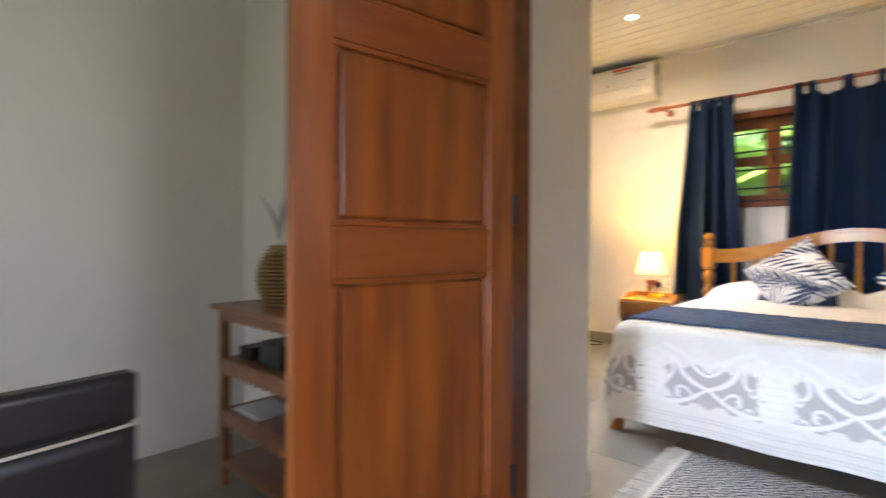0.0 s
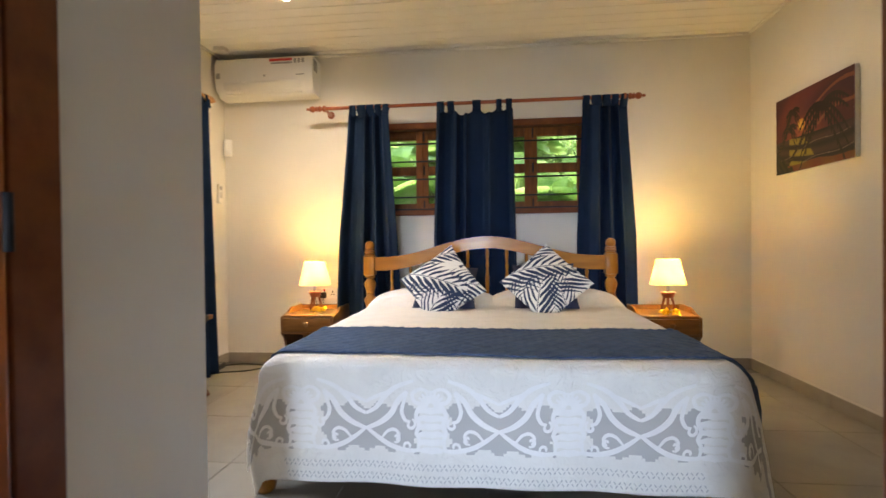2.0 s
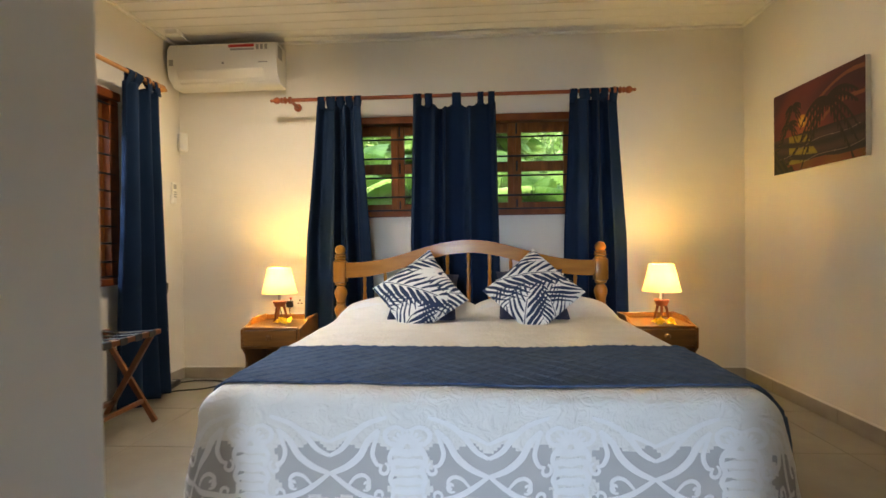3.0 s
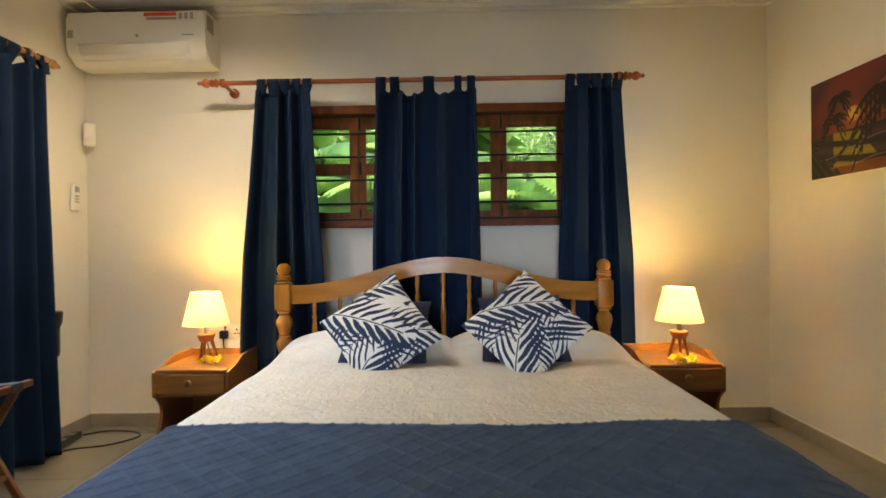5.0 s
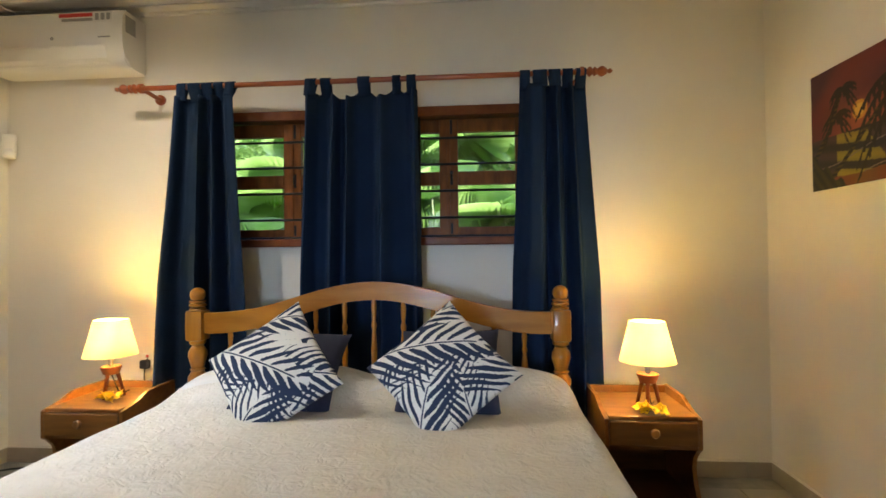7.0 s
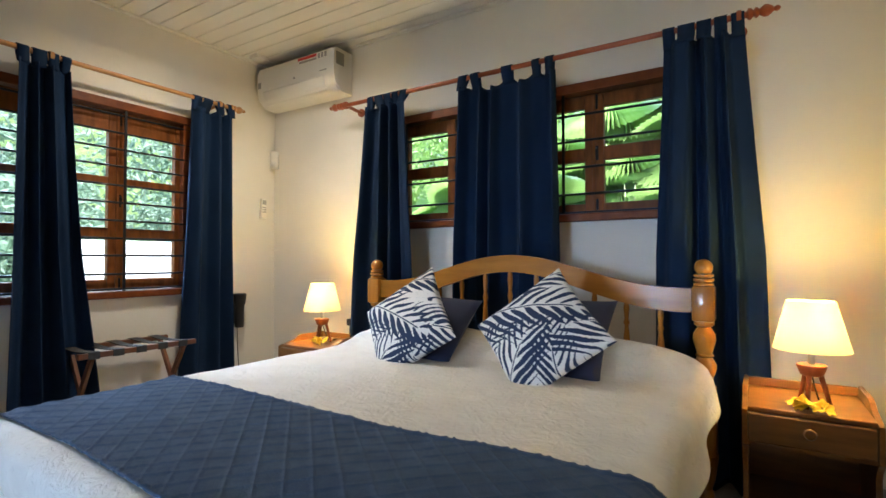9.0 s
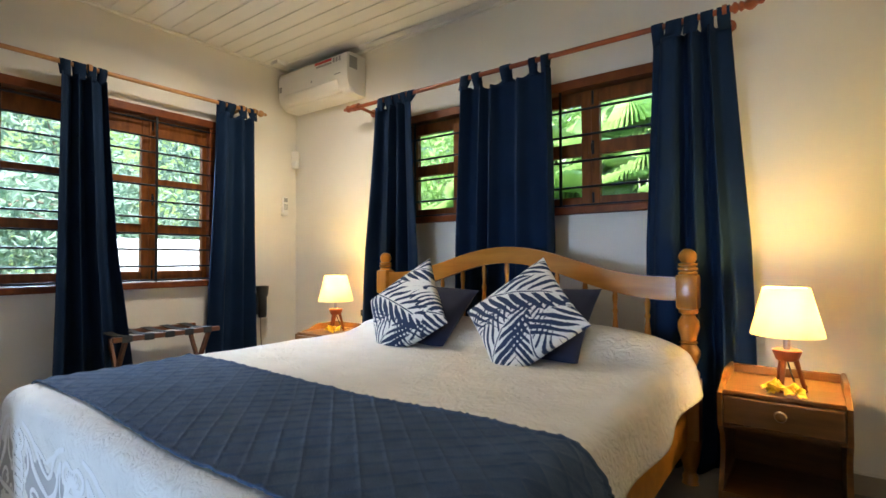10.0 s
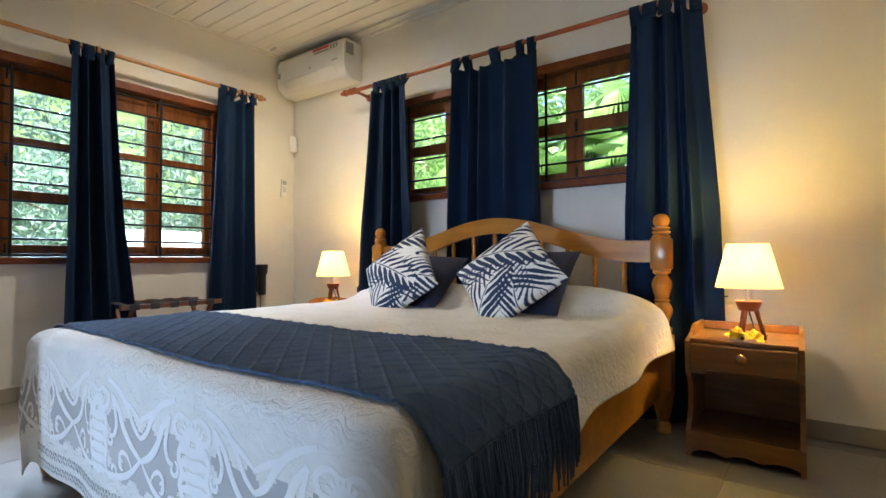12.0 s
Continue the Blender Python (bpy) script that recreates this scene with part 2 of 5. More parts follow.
def plate(outline, thick, m=None, bm=None):
    """Flat outline in x, z given a thickness along y from 0 to thick."""
    bm = bm or bmesh.new()
    m = m or Matrix.Identity(4)
    a = [bm.verts.new(m @ Vector((x, 0, z))) for x, z in outline]
    b = [bm.verts.new(m @ Vector((x, thick, z))) for x, z in outline]
    bm.faces.new(a)
    bm.faces.new(b[::-1])
    for i in range(len(a)):
        j = (i + 1) % len(a)
        bm.faces.new((a[i], b[i], b[j], a[j]))
    return bm


def sheet(func, nu, nv, bm=None, pick=None):
    """Grid of func(u, v) with u, v from 0 to 1. pick(u, v) gives a face's material slot."""
    bm = bm or bmesh.new()
    grid = [[bm.verts.new(func(i / nu, j / nv)) for j in range(nv + 1)] for i in range(nu + 1)]
    for i in range(nu):
        for j in range(nv):
            f = bm.faces.new((grid[i][j], grid[i + 1][j], grid[i + 1][j + 1], grid[i][j + 1]))
            if pick:
                f.material_index = pick((i + 0.5) / nu, (j + 0.5) / nv)
    return bm


def thicken(ob, amount, offset=-1.0):
    mod = ob.modifiers.new("thickness", "SOLIDIFY")
    mod.thickness, mod.offset = amount, offset
    return ob


def spline(keys, steps):
    """Smooth curve through (a, b) keys, sampled evenly in the key parameter."""
    out = []
    n = len(keys)
    for s in range(steps + 1):
        t = s / steps * (n - 1)
        i = min(int(t), n - 2)
        f = t - i
        p0, p1, p2, p3 = keys[max(i - 1, 0)], keys[i], keys[i + 1], keys[min(i + 2, n - 1)]
        out.append(tuple(0.5 * (2 * b + (c - a) * f + (2 * a - 5 * b + 4 * c - d) * f * f + (3 * b - a - 3 * c + d) * f ** 3) for a, b, c, d in zip(p0, p1, p2, p3)))
    return out


# ---- setting ----
def structure(name, bm, mat, label, category, smooth=False):
    return tagged(part(name, bm, mat, None, "", smooth), label, category, "", "structure")


def wall_with_hole(name, axis, at, thick, a0, a1, z0, z1, hole, mat, label):
    """Upright wall across axis from at to at + thick, spanning a0..a1, with one opening (b0, b1, c0, c1)."""
    b0, b1, c0, c1 = hole
    bm = bmesh.new()
    for p0, p1, q0, q1 in ((a0, b0, z0, z1), (b1, a1, z0, z1), (b0, b1, z0, c0), (b0, b1, c1, z1)):
        if p1 - p0 > 0.001 and q1 - q0 > 0.001:
            if axis == "y":
                box(p0, p1, at, at + thick, q0, q1, bm=bm)
            else:
                box(at, at + thick, p0, p1, q0, q1, bm=bm)
    bmesh.ops.remove_doubles(bm, verts=bm.verts, dist=0.0005)
    return structure(name, bm, mat, label, "wall")


HALL_Y = -3.0
BW = (-1.12, 0.74, 1.262, 2.008)
SW = (2.22, 3.965, 0.815, 2.03)
wall_with_hole("wall_north", "y", WALL_B, 0.18, WALL_L, WALL_R, 0, CEIL + 0.1, BW, plaster, "cream plastered bedroom wall with a wide window opening")
wall_with_hole("wall_west", "x", WALL_L - 0.18, 0.18, BLOCK_Y - 0.3, WALL_B + 0.18, 0, CEIL + 0.1, SW, plaster, "cream plastered side wall with a three-row window")
structure("wall_east", box(WALL_R, WALL_R + 0.18, DOOR_Y0, WALL_B + 0.18, 0, CEIL + 0.1), plaster, "plain cream plastered wall with a painting", "wall")
structure("wall_block", box(WALL_L, -0.787, DOOR_Y0 + 0.031, BLOCK_Y, 0, CEIL, bevel=0.006), plaster, "deep plastered wall block beside the double door", "wall")
wall_with_hole("wall_door", "y", DOOR_Y0, DOOR_Y1 - DOOR_Y0, -0.786, WALL_R, 0, CEIL, (-0.786, 0.58, -0.01, 2.14), plaster, "plastered wall with a double-door opening")
structure("wall_hall_west", box(WALL_L - 0.18, WALL_L, HALL_Y - 0.18, BLOCK_Y - 0.301, 0, CEIL + 0.1), hall_plaster, "pale grey plastered hall wall", "wall")
structure("wall_hall_facing", box(WALL_L, -0.85, DOOR_Y0 - 0.012, DOOR_Y0 + 0.030, 0, CEIL), hall_plaster, "pale grey plastered hall wall beside the door", "wall")
# The east opening is added out of view for the hall fill lamp.
wall_with_hole("wall_hall_east", "x", 2.4, 0.18, HALL_Y - 0.18, DOOR_Y0, 0, CEIL + 0.1, (-0.05, 0.95, 0.95, 2.15), hall_plaster, "pale grey plastered hall wall with an added opening out of view")
structure("wall_hall_corner", box(WALL_R + 0.18, 2.58, DOOR_Y0, DOOR_Y0 + 0.12, 0, CEIL + 0.1), hall_plaster, "short plastered wall closing the hall", "wall")
wall_with_hole("wall_hall_south", "y", HALL_Y - 0.18, 0.18, WALL_L, 2.4, 0, CEIL + 0.1, (-0.90, -0.06, 0.0, 2.15), hall_plaster, "hall wall with a wide garden door opening")

# Boarded ceilings: boards run across the bed.
bm = bmesh.new()
y = DOOR_Y1
while y < WALL_B - 0.01:
    box(WALL_L, WALL_R, y + 0.003, min(y + 0.125, WALL_B) - 0.003, CEIL, CEIL + 0.02, bevel=0.003, bm=bm, seg=1)
    y += 0.125
box(WALL_L - 0.1, WALL_R + 0.1, DOOR_Y0, WALL_B + 0.1, CEIL + 0.008, CEIL + 0.06, bm=bm)
structure("ceiling", bm, ceiling_paint, "white painted tongue-and-groove board ceiling", "ceiling")
structure("ceiling_hall", box(WALL_L - 0.1, 2.5, HALL_Y - 0.1, DOOR_Y0, CEIL, CEIL + 0.06), ceiling_paint, "white painted hall ceiling", "ceiling")
# Small cornice bead against the walls.
bm = box(WALL_L, WALL_R, WALL_B - 0.022, WALL_B, CEIL - 0.022, CEIL, bevel=0.006)
box(WALL_L, WALL_L + 0.022, BLOCK_Y, WALL_B - 0.022, CEIL - 0.022, CEIL, bevel=0.006, bm=bm)
box(WALL_R - 0.022, WALL_R, DOOR_Y1, WALL_B - 0.022, CEIL - 0.022, CEIL, bevel=0.006, bm=bm)
structure("trim", bm, ceiling_paint, "narrow white ceiling bead along the walls", "trim")

floor = structure("floor", box(WALL_L - 0.1, 2.5, HALL_Y - 0.1, WALL_B + 0.1, -0.06, -0.004), grout, "beige stone-look floor tiles with narrow grout joints", "floor")


# ---- windows ----
def window(name, label, width, z0, z1, sash_w, rows, mullions, bars, uprights, place):
    """A timber window built along local x (0..width) with the room at -y; place maps it into the wall."""
    win = tagged(new(name), label, "window", "", "structure")
    win.matrix_basis = place
    bm = bmesh.new()
    box(-0.03, width + 0.03, -0.034, 0.10, z1 - 0.042, z1 + 0.012, 0.005, bm)
    box(-0.03, 0.055, -0.016, 0.10, z0, z1 - 0.042, 0.005, bm)
    box(width - 0.055, width + 0.03, -0.016, 0.10, z0, z1 - 0.042, 0.005, bm)
    for mx in mullions:
        box(mx - 0.043, mx + 0.043, -0.004, 0.10, z0 + 0.03, z1 - 0.042, 0.004, bm)
    part("window_frame", bm, frame_wood, win)
    part("window_sill", box(-0.05, width + 0.05, -0.045, 0.10, z0 - 0.012, z0 + 0.032, 0.008), frame_wood, win, "dark varnished sill")
    lo, hi = z0 + 0.032, z1 - 0.042
    for sx, swap in sash_w:
        a, b = sx
        bm = bmesh.new()
        st, rl = 0.052, 0.055
        box(a + 0.0004, a + st, 0.012, 0.055, lo + 0.003, hi - 0.003, 0.004, bm)
        box(b - st, b - 0.0004, 0.012, 0.055, lo + 0.003, hi - 0.003, 0.004, bm)
        n = len(rows)
        for k, (r0, r1) in enumerate(rows):
            below = lo + 0.003 if k == 0 else rows[k - 1][1]
            box(a + st, b - st, 0.014, 0.053, below, r0, 0.004, bm)
        box(a + st, b - st, 0.014, 0.053, rows[-1][1], hi - 0.003, 0.004, bm)
        sash = part("sash", bm, sash_wood, win)
        sash.location.y = 0.018
        for r0, r1 in rows:
            pane = part("pane", box(a + st - 0.004, b - st + 0.004, 0.031, 0.035, r0 - 0.004, r1 + 0.004), glass, sash)
            pane.visible_shadow = False
        if not swap:
            hx = a + 0.016
            part("astragal", box(a - 0.009, a + 0.009, 0.004, 0.013, lo + 0.004, hi - 0.004, 0.003), sash_wood, sash)
            for hz, hh in ((lo + 0.05, 0.03), (hi - 0.05, 0.04)):
                part("bolt", box(hx - 0.006, hx + 0.006, 0.006, 0.014, hz - hh, hz + hh, 0.002), iron, sash)
            hz = (lo + hi) / 2
            part("latch", tube([(hx, 0.012, hz - 0.032), (hx, -0.006, hz - 0.018), (hx, -0.007, hz + 0.018), (hx, 0.012, hz + 0.032)], 0.0055, 6, box(hx - 0.008, hx + 0.008, 0.008, 0.013, hz - 0.04, hz + 0.04, 0.002)), iron, sash)
    for bz in bars:
        part("bar", tube([(0.01, -0.010, bz), (width - 0.01, -0.010, bz)], 0.007, 8), iron, win, "black iron security bar")
    for ux in uprights:
        part("bar", box(ux - 0.008, ux + 0.008, -0.020, -0.012, z0 + 0.03, z1 - 0.03, 0.001), iron, win, "black iron security bar")
    return win


ROWS_B = [(1.352, 1.590), (1.665, 1.888)]
off = BW[0]
window("window_1", "dark varnished casement window with black bars above the bed", BW[1] - BW[0], BW[2], BW[3],
       [((-1.065 - off, -0.645 - off), True), ((-0.645 - off, -0.235 - off), False), ((-0.150 - off, 0.260 - off), True), ((0.260 - off, 0.685 - off), False)],
       ROWS_B, [-0.192 - off], [1.300, 1.403, 1.552, 1.700, 1.846], [0.10 - off, -0.48 - off, -1.0 - off], pose(off, WALL_B, 0))
ROWS_S = [(0.921, 1.182), (1.245, 1.520), (1.565, 1.855)]
off = SW[0]
window("window_2", "dark varnished three-row casement window with black bars", SW[1] - SW[0], SW[2], SW[3],
       [((2.25 - off, 2.67 - off), True), ((2.67 - off, 3.09 - off), False), ((3.09 - off, 3.51 - off), True), ((3.51 - off, 3.93 - off), False)],
       ROWS_S, [], [0.860, 0.954, 1.070, 1.178, 1.290, 1.403, 1.511, 1.631, 1.739, 1.843, 1.955], [3.535 - off, 2.70 - off], pose(WALL_L, off, 0, 0, 0, 90))


# ---- door ----
def door_leaf(w, h, thick, side):
    """A panelled leaf hinged at local x = 0; it reaches to x = w * side."""
    leaf = thing("door_1", label="open varnished hardwood double-door leaf with raised panels", category="door", kind="structure")
    st, top, panels = 0.095, 0.11, ((0.22, 0.87), (0.99, 1.41), (1.515, h - 0.11))
    s = side
    bm = bmesh.new()
    box(0, s * st, -thick / 2, thick / 2, 0.01, h, 0.004, bm)
    box(s * (w - st), s * w, -thick / 2, thick / 2, 0.01, h, 0.004, bm)
    part("stile", bm, door_wood, leaf)
    edges = [0.01] + [v for p in panels for v in p] + [h]
    for a, b in zip(edges[::2], edges[1::2]):
        part("rail", box(s * st, s * (w - st), -thick / 2 + 0.001, thick / 2 - 0.001, a, b, 0.003), rail_wood, leaf)
    for a, b in panels:
        bm = box(s * (st - 0.005), s * (w - st + 0.005), -0.006, 0.006, a - 0.005, b + 0.005)
        x0, x1 = sorted((s * (st + 0.018), s * (w - st - 0.018)))
        box(x0, x1, -0.013, 0.013, a + 0.018, b - 0.018, 0.010, bm, seg=3)
        panel = part("panel", bm, door_wood, leaf)
        bm = bmesh.new()
        x0, x1 = sorted((s * st, s * (w - st)))
        for yy in (-thick / 2 + 0.004, thick / 2 - 0.012):
            box(x0, x1, yy, yy + 0.008, a, a + 0.014, 0.003, bm)
            box(x0, x1, yy, yy + 0.008, b - 0.014, b, 0.003, bm)
            box(x0, x0 + 0.014, yy, yy + 0.008, a + 0.014, b - 0.014, 0.003, bm)
            box(x1 - 0.014, x1, yy, yy + 0.008, a + 0.014, b - 0.014, 0.003, bm)
        part("moulding", bm, rail_wood, panel)
    for hz in (0.25, 1.05, h - 0.25):
        part("hinge", lathe([(0.007, hz - 0.045), (0.007, hz + 0.045)], 10, m=Matrix.Translation((0, -thick / 2 - 0.004, 0))), iron, leaf)
    return leaf


leaf = door_leaf(0.667, 2.08, 0.042, -1)
leaf.matrix_basis = pose(-0.79, 1.262, 0.0, 0, 0, 80)
leaf = door_leaf(0.61, 2.08, 0.042, 1)
leaf.matrix_basis = pose(0.55, 1.205, 0.0, 0, 0, -80)
tagged(leaf, "open dark varnished door leaf folded back into the hall")
bm = box(-0.84, -0.780, DOOR_Y0 + 0.032, DOOR_Y1 + 0.008, 0, 2.14, 0.004)
part_frame = tagged(part("door_frame", bm, frame_wood), "dark red-brown varnished door frame", "door frame", "", "structure")
for bm in (box(0.525, 0.58, DOOR_Y0 - 0.02, DOOR_Y1 + 0.012, 0, 2.14, 0.004), box(-0.780, 0.525, DOOR_Y0 - 0.02, DOOR_Y1 + 0.012, 2.085, 2.14, 0.004)):
    part("frame_piece", bm, frame_wood, part_frame)

# ---- bed ----
BED_X, BED_TOP, BED_HALF, BED_FOOT, BED_HEAD = -0.102, 0.575, 0.90, 2.435, 4.36
POST_X = 0.92


def turned_post():
    keys = [(0.036, 0.0), (0.030, 0.012), (0.034, 0.03), (0.024, 0.05), (0.038, 0.10), (0.046, 0.16), (0.050, 0.19), (0.050, 0.205)]
    bm = lathe(keys, 20)
    box(-0.046, 0.046, -0.046, 0.046, 0.20, 0.46, 0.008, bm)
    up = [(0.030, 0.46), (0.044, 0.475), (0.044, 0.49), (0.030, 0.505), (0.034, 0.53), (0.047, 0.565), (0.047, 0.585), (0.030, 0.615), (0.038, 0.622), (0.030, 0.630), (0.036, 0.655),
          (0.046, 0.69), (0.044, 0.715), (0.026, 0.745), (0.040, 0.755), (0.040, 0.77)]
    lathe(up, 20, bm)
    box(-0.045, 0.045, -0.045, 0.045, 0.77, 0.925, 0.012, bm)
    lathe([(0.040, 0.925), (0.040, 0.935), (0.030, 0.94), (0.042, 0.946), (0.042, 0.955), (0.030, 0.960), (0.040, 0.966), (0.040, 0.974), (0.024, 0.978)], 20, bm)
    ball = [(0.037 * math.sin(math.pi * k / 10) + 0.001, 1.004 - 0.037 * math.cos(math.pi * k / 10)) for k in range(11)]
    lathe(ball, 20, bm)
    return bm


bed = thing("bed", (BED_X, 0, 0), label="honey-varnished wooden double bed with an arched spindle headboard", category="bed")
for s in (-1, 1):
    bm = turned_post()
    bm.transform(Matrix.Translation((s * POST_X, 4.40, 0)))
    part("post", bm, post_wood, bed, smooth=True)


def arch(x, base, rise):
    return base + rise * (0.5 + 0.5 * math.cos(math.pi * min(1.0, abs(x) / 0.86))) ** 1.15


bm = bmesh.new()
xs = [-0.885 + 1.77 * i / 48 for i in range(49)]
outline = [(x, arch(x, 0.912, 0.152)) for x in xs] + [(x, arch(x, 0.806, 0.168)) for x in reversed(xs)]
bm = plate(outline, 0.038, Matrix.Translation((0, 4.381, 0)))
bmesh.ops.bevel(bm, geom=[e for e in bm.edges if abs(e.verts[0].co.y - e.verts[1].co.y) < 0.001], offset=0.006, segments=2, affect="EDGES")
part("headboard_rail", bm, bed_wood, bed, smooth=True)
part("headboard_rail", box(-0.885, 0.885, 4.384, 4.416, 0.40, 0.50, 0.006), bed_wood, bed)
for k in range(11):
    x = -0.745 + 0.149 * k
    top, lo = arch(x, 0.806, 0.168) + 0.004, 0.49
    h = top - lo
    prof = [(0.009, 0), (0.013, 0.05), (0.010, 0.09), (0.012, 0.30), (0.016, 0.48), (0.012, 0.60), (0.009, 0.68), (0.014, 0.72), (0.014, 0.74), (0.009, 0.78), (0.012, 0.86), (0.014, 0.92), (0.010, 1.0)]
    part("spindle", lathe([(r, lo + z * h) for r, z in prof], 10, m=Matrix.Translation((x, 4.40, 0))), post_wood, bed, smooth=True)
for s in (-1, 1):
    part("side_rail", box(s * (0.900 if s > 0 else 0.860) - 0.016, s * (0.900 if s > 0 else 0.860) + 0.016, 2.54, 4.36, 0.165, 0.422, 0.006), bed_wood, bed)
    foot = lathe([(0.030, 0.0), (0.040, 0.012), (0.045, 0.035), (0.040, 0.06), (0.028, 0.075), (0.036, 0.085), (0.036, 0.10)], 20, m=Matrix.Translation((s * 0.888, 2.530, 0)))
    box(s * 0.875 - 0.026, s * 0.875 + 0.026, 2.515, 2.575, 0.095, 0.32, 0.006, foot)
    part("foot_post", foot, post_wood, bed, smooth=True)
part("foot_rail", box(-0.88, 0.88, 2.53, 2.56, 0.235, 0.415, 0.006), bed_wood, bed)
part("slat_base", box(-0.87, 0.87, 2.57, 4.36, 0.28, 0.33), bed_wood, bed)
part("mattress", box(-0.87, 0.87, 2.49, 4.36, 0.33, BED_TOP - 0.03, 0.05, seg=4), mattress_cloth, bed, "pale quilted mattress under the cover", smooth=True)


def fall(d, r=0.055):
    """Distance out and down after d metres of cloth past an edge of radius r."""
    if d <= 0:
        return 0.0, 0.0
    q = r * math.pi / 2
    if d < q:
        return r * math.sin(d / r), r * (1 - math.cos(d / r))
    return r, r + d - q


def swell(x, y):
    """Rise of the cover over the sleeping pillows and its slack elsewhere."""
    p = 0.0
    for cx in (-0.43, 0.43):
        ex, ey = abs(x - cx) / 0.47, abs(y - 4.21) / (0.27 if y < 4.21 else 0.24)
        p = max(p, 0.115 * max(0.0, 1 - ex ** 3) ** 0.6 * (0.5 + 0.5 * math.cos(math.pi * min(1.0, ey))) ** 0.8)
    n = noise.noise(Vector((x * 3.1, y * 3.1, 4.2))) * 0.007 + noise.noise(Vector((x * 9, y * 9, 1.0))) * 0.0025
    return p + n


def drape(a, b, lift=0.0):
    """Point of the bed cover: a metres across from the middle, b metres from the head towards the foot."""
    half, length = BED_HALF, BED_HEAD - BED_FOOT
    ox, dx = fall(abs(a) - half + 0.055)
    oy, dy = fall(b - length + 0.055)
    s = 1 if a > 0 else -1
    x = s * (min(abs(a), half - 0.055) + ox)
    yb = BED_HEAD - min(b, length - 0.055) - oy
    d = max(dx, dy) + 0.25 * min(dx, dy) * (1 if min(dx, dy) < 0.25 else 0)
    top = BED_TOP - 0.012 * max(0.0, (b - 1.35) / 0.6) ** 2 + swell(x, yb) * (1 if d < 0.02 else 0.3)
    fold = 0.012 * math.sin(a * 11.0 + 0.7) * math.sin(a * 4.3) * min(1.0, dy / 0.2)
    foldx = 0.016 * math.sin(b * 10.0 + s) * min(1.0, dx / 0.2)
    flare = -0.03 * dy + fold
    flarex = (0.15 if s > 0 else 0.10) * dx + foldx + ((0.12 if s > 0 else 0.03) * min(dx, 0.3) * min(1, dy / 0.3))
    x += s * (flarex + lift * (1 if dx > dy and dx > 0.05 else 0))
    yb -= flare + 0.02 * min(dx, dy) + lift * (1 if dy >= dx and dy > 0.05 else 0)
    return Vector((x, yb, max(0.03, top - d + lift * (1 if d <= 0.05 else 0))))


LEN = BED_HEAD - BED_FOOT
PERIOD = 0.51
FOOT_DROP = 0.43


def side_drop(b, s):
    if s > 0:
        return 0.150 + 0.04 * max(0.0, min(1.0, (b - 0.25) / 1.1)) + 0.27 * max(0.0, min(1, (b - 1.55) / 0.35)) ** 1.5
    return 0.24 + 0.11 * max(0.0, min(1, (b - 1.3) / 0.6))


def cover_point(u, v):
    b = v * (LEN + FOOT_DROP)
    w = -1 + 2 * u
    s = 1 if w > 0 else -1
    reach = BED_HALF + side_drop(b, s)
    return drape(w * reach, b)


def cover_slot(u, v):
    d = v * (LEN + FOOT_DROP) - LEN
    a = (-1 + 2 * u) * (BED_HALF + 0.4)
    near = abs((a - 0.03 + 0.25) % PERIOD - 0.25)
    wave = 0.012 * math.sin(a * 60)
    return 1 if 0.135 + 0.10 * max(0.0, 0.09 - near) + wave < d < 0.300 + wave and near < 0.192 + 0.012 * math.sin(d * 90) and abs(a) < 1.25 else 0


cover = thing("bed_cover", (BED_X + 0.042, 0, 0), label="white embroidered cutwork bed cover hanging over the foot", category="bedspread")
cloth = part("cover_cloth", sheet(cover_point, 240, 240, pick=cover_slot), cover_cloth, cover, smooth=True, mats=[cover_cloth, sheer_cloth])
thicken(cloth, 0.003, 1.0)


# Cutwork motifs: white ribbons of cloth over the sheer band.
def ribbon(bm, pts, width, lift=0.0042):
    """pts are (across, drop); a thin tapered strip of cloth that follows the hanging cover."""
    n = len(pts)
    rows = []
    for i, p in enumerate(pts):
        q0, q1 = Vector(pts[max(i - 1, 0)]), Vector(pts[min(i + 1, n - 1)])
        d = (q1 - q0).normalized()
        nrm = Vector((-d.y, d.x))
        w = width * (0.35 + 0.65 * math.sin(math.pi * (0.12 + 0.76 * i / (n - 1))))
        corners = ((1, lift), (-1, lift), (-1, lift - 0.0012), (1, lift - 0.0012))
        rows.append([bm.verts.new(drape(p[0] + nrm.x * w * k * 0.5, LEN + p[1] + nrm.y * w * k * 0.5, up)) for k, up in corners])
    for ra, rb in zip(rows, rows[1:]):
        for k in range(4):
            bm.faces.new((ra[k], ra[(k + 1) % 4], rb[(k + 1) % 4], rb[k]))
    bm.faces.new(rows[0][::-1])
    bm.faces.new(rows[-1])


def cutwork(name, pts, width):
    bm = bmesh.new()
    ribbon(bm, pts, width)
    part(name, bm, lace_cloth, cover)


def curl(cx, cy, r, start, turns, sgn):
    return [(cx + sgn * r * (1 - 0.75 * k / 14) * math.cos(start + turns * k / 14), cy + r * (1 - 0.75 * k / 14) * math.sin(start + turns * k / 14)) for k in range(15)]


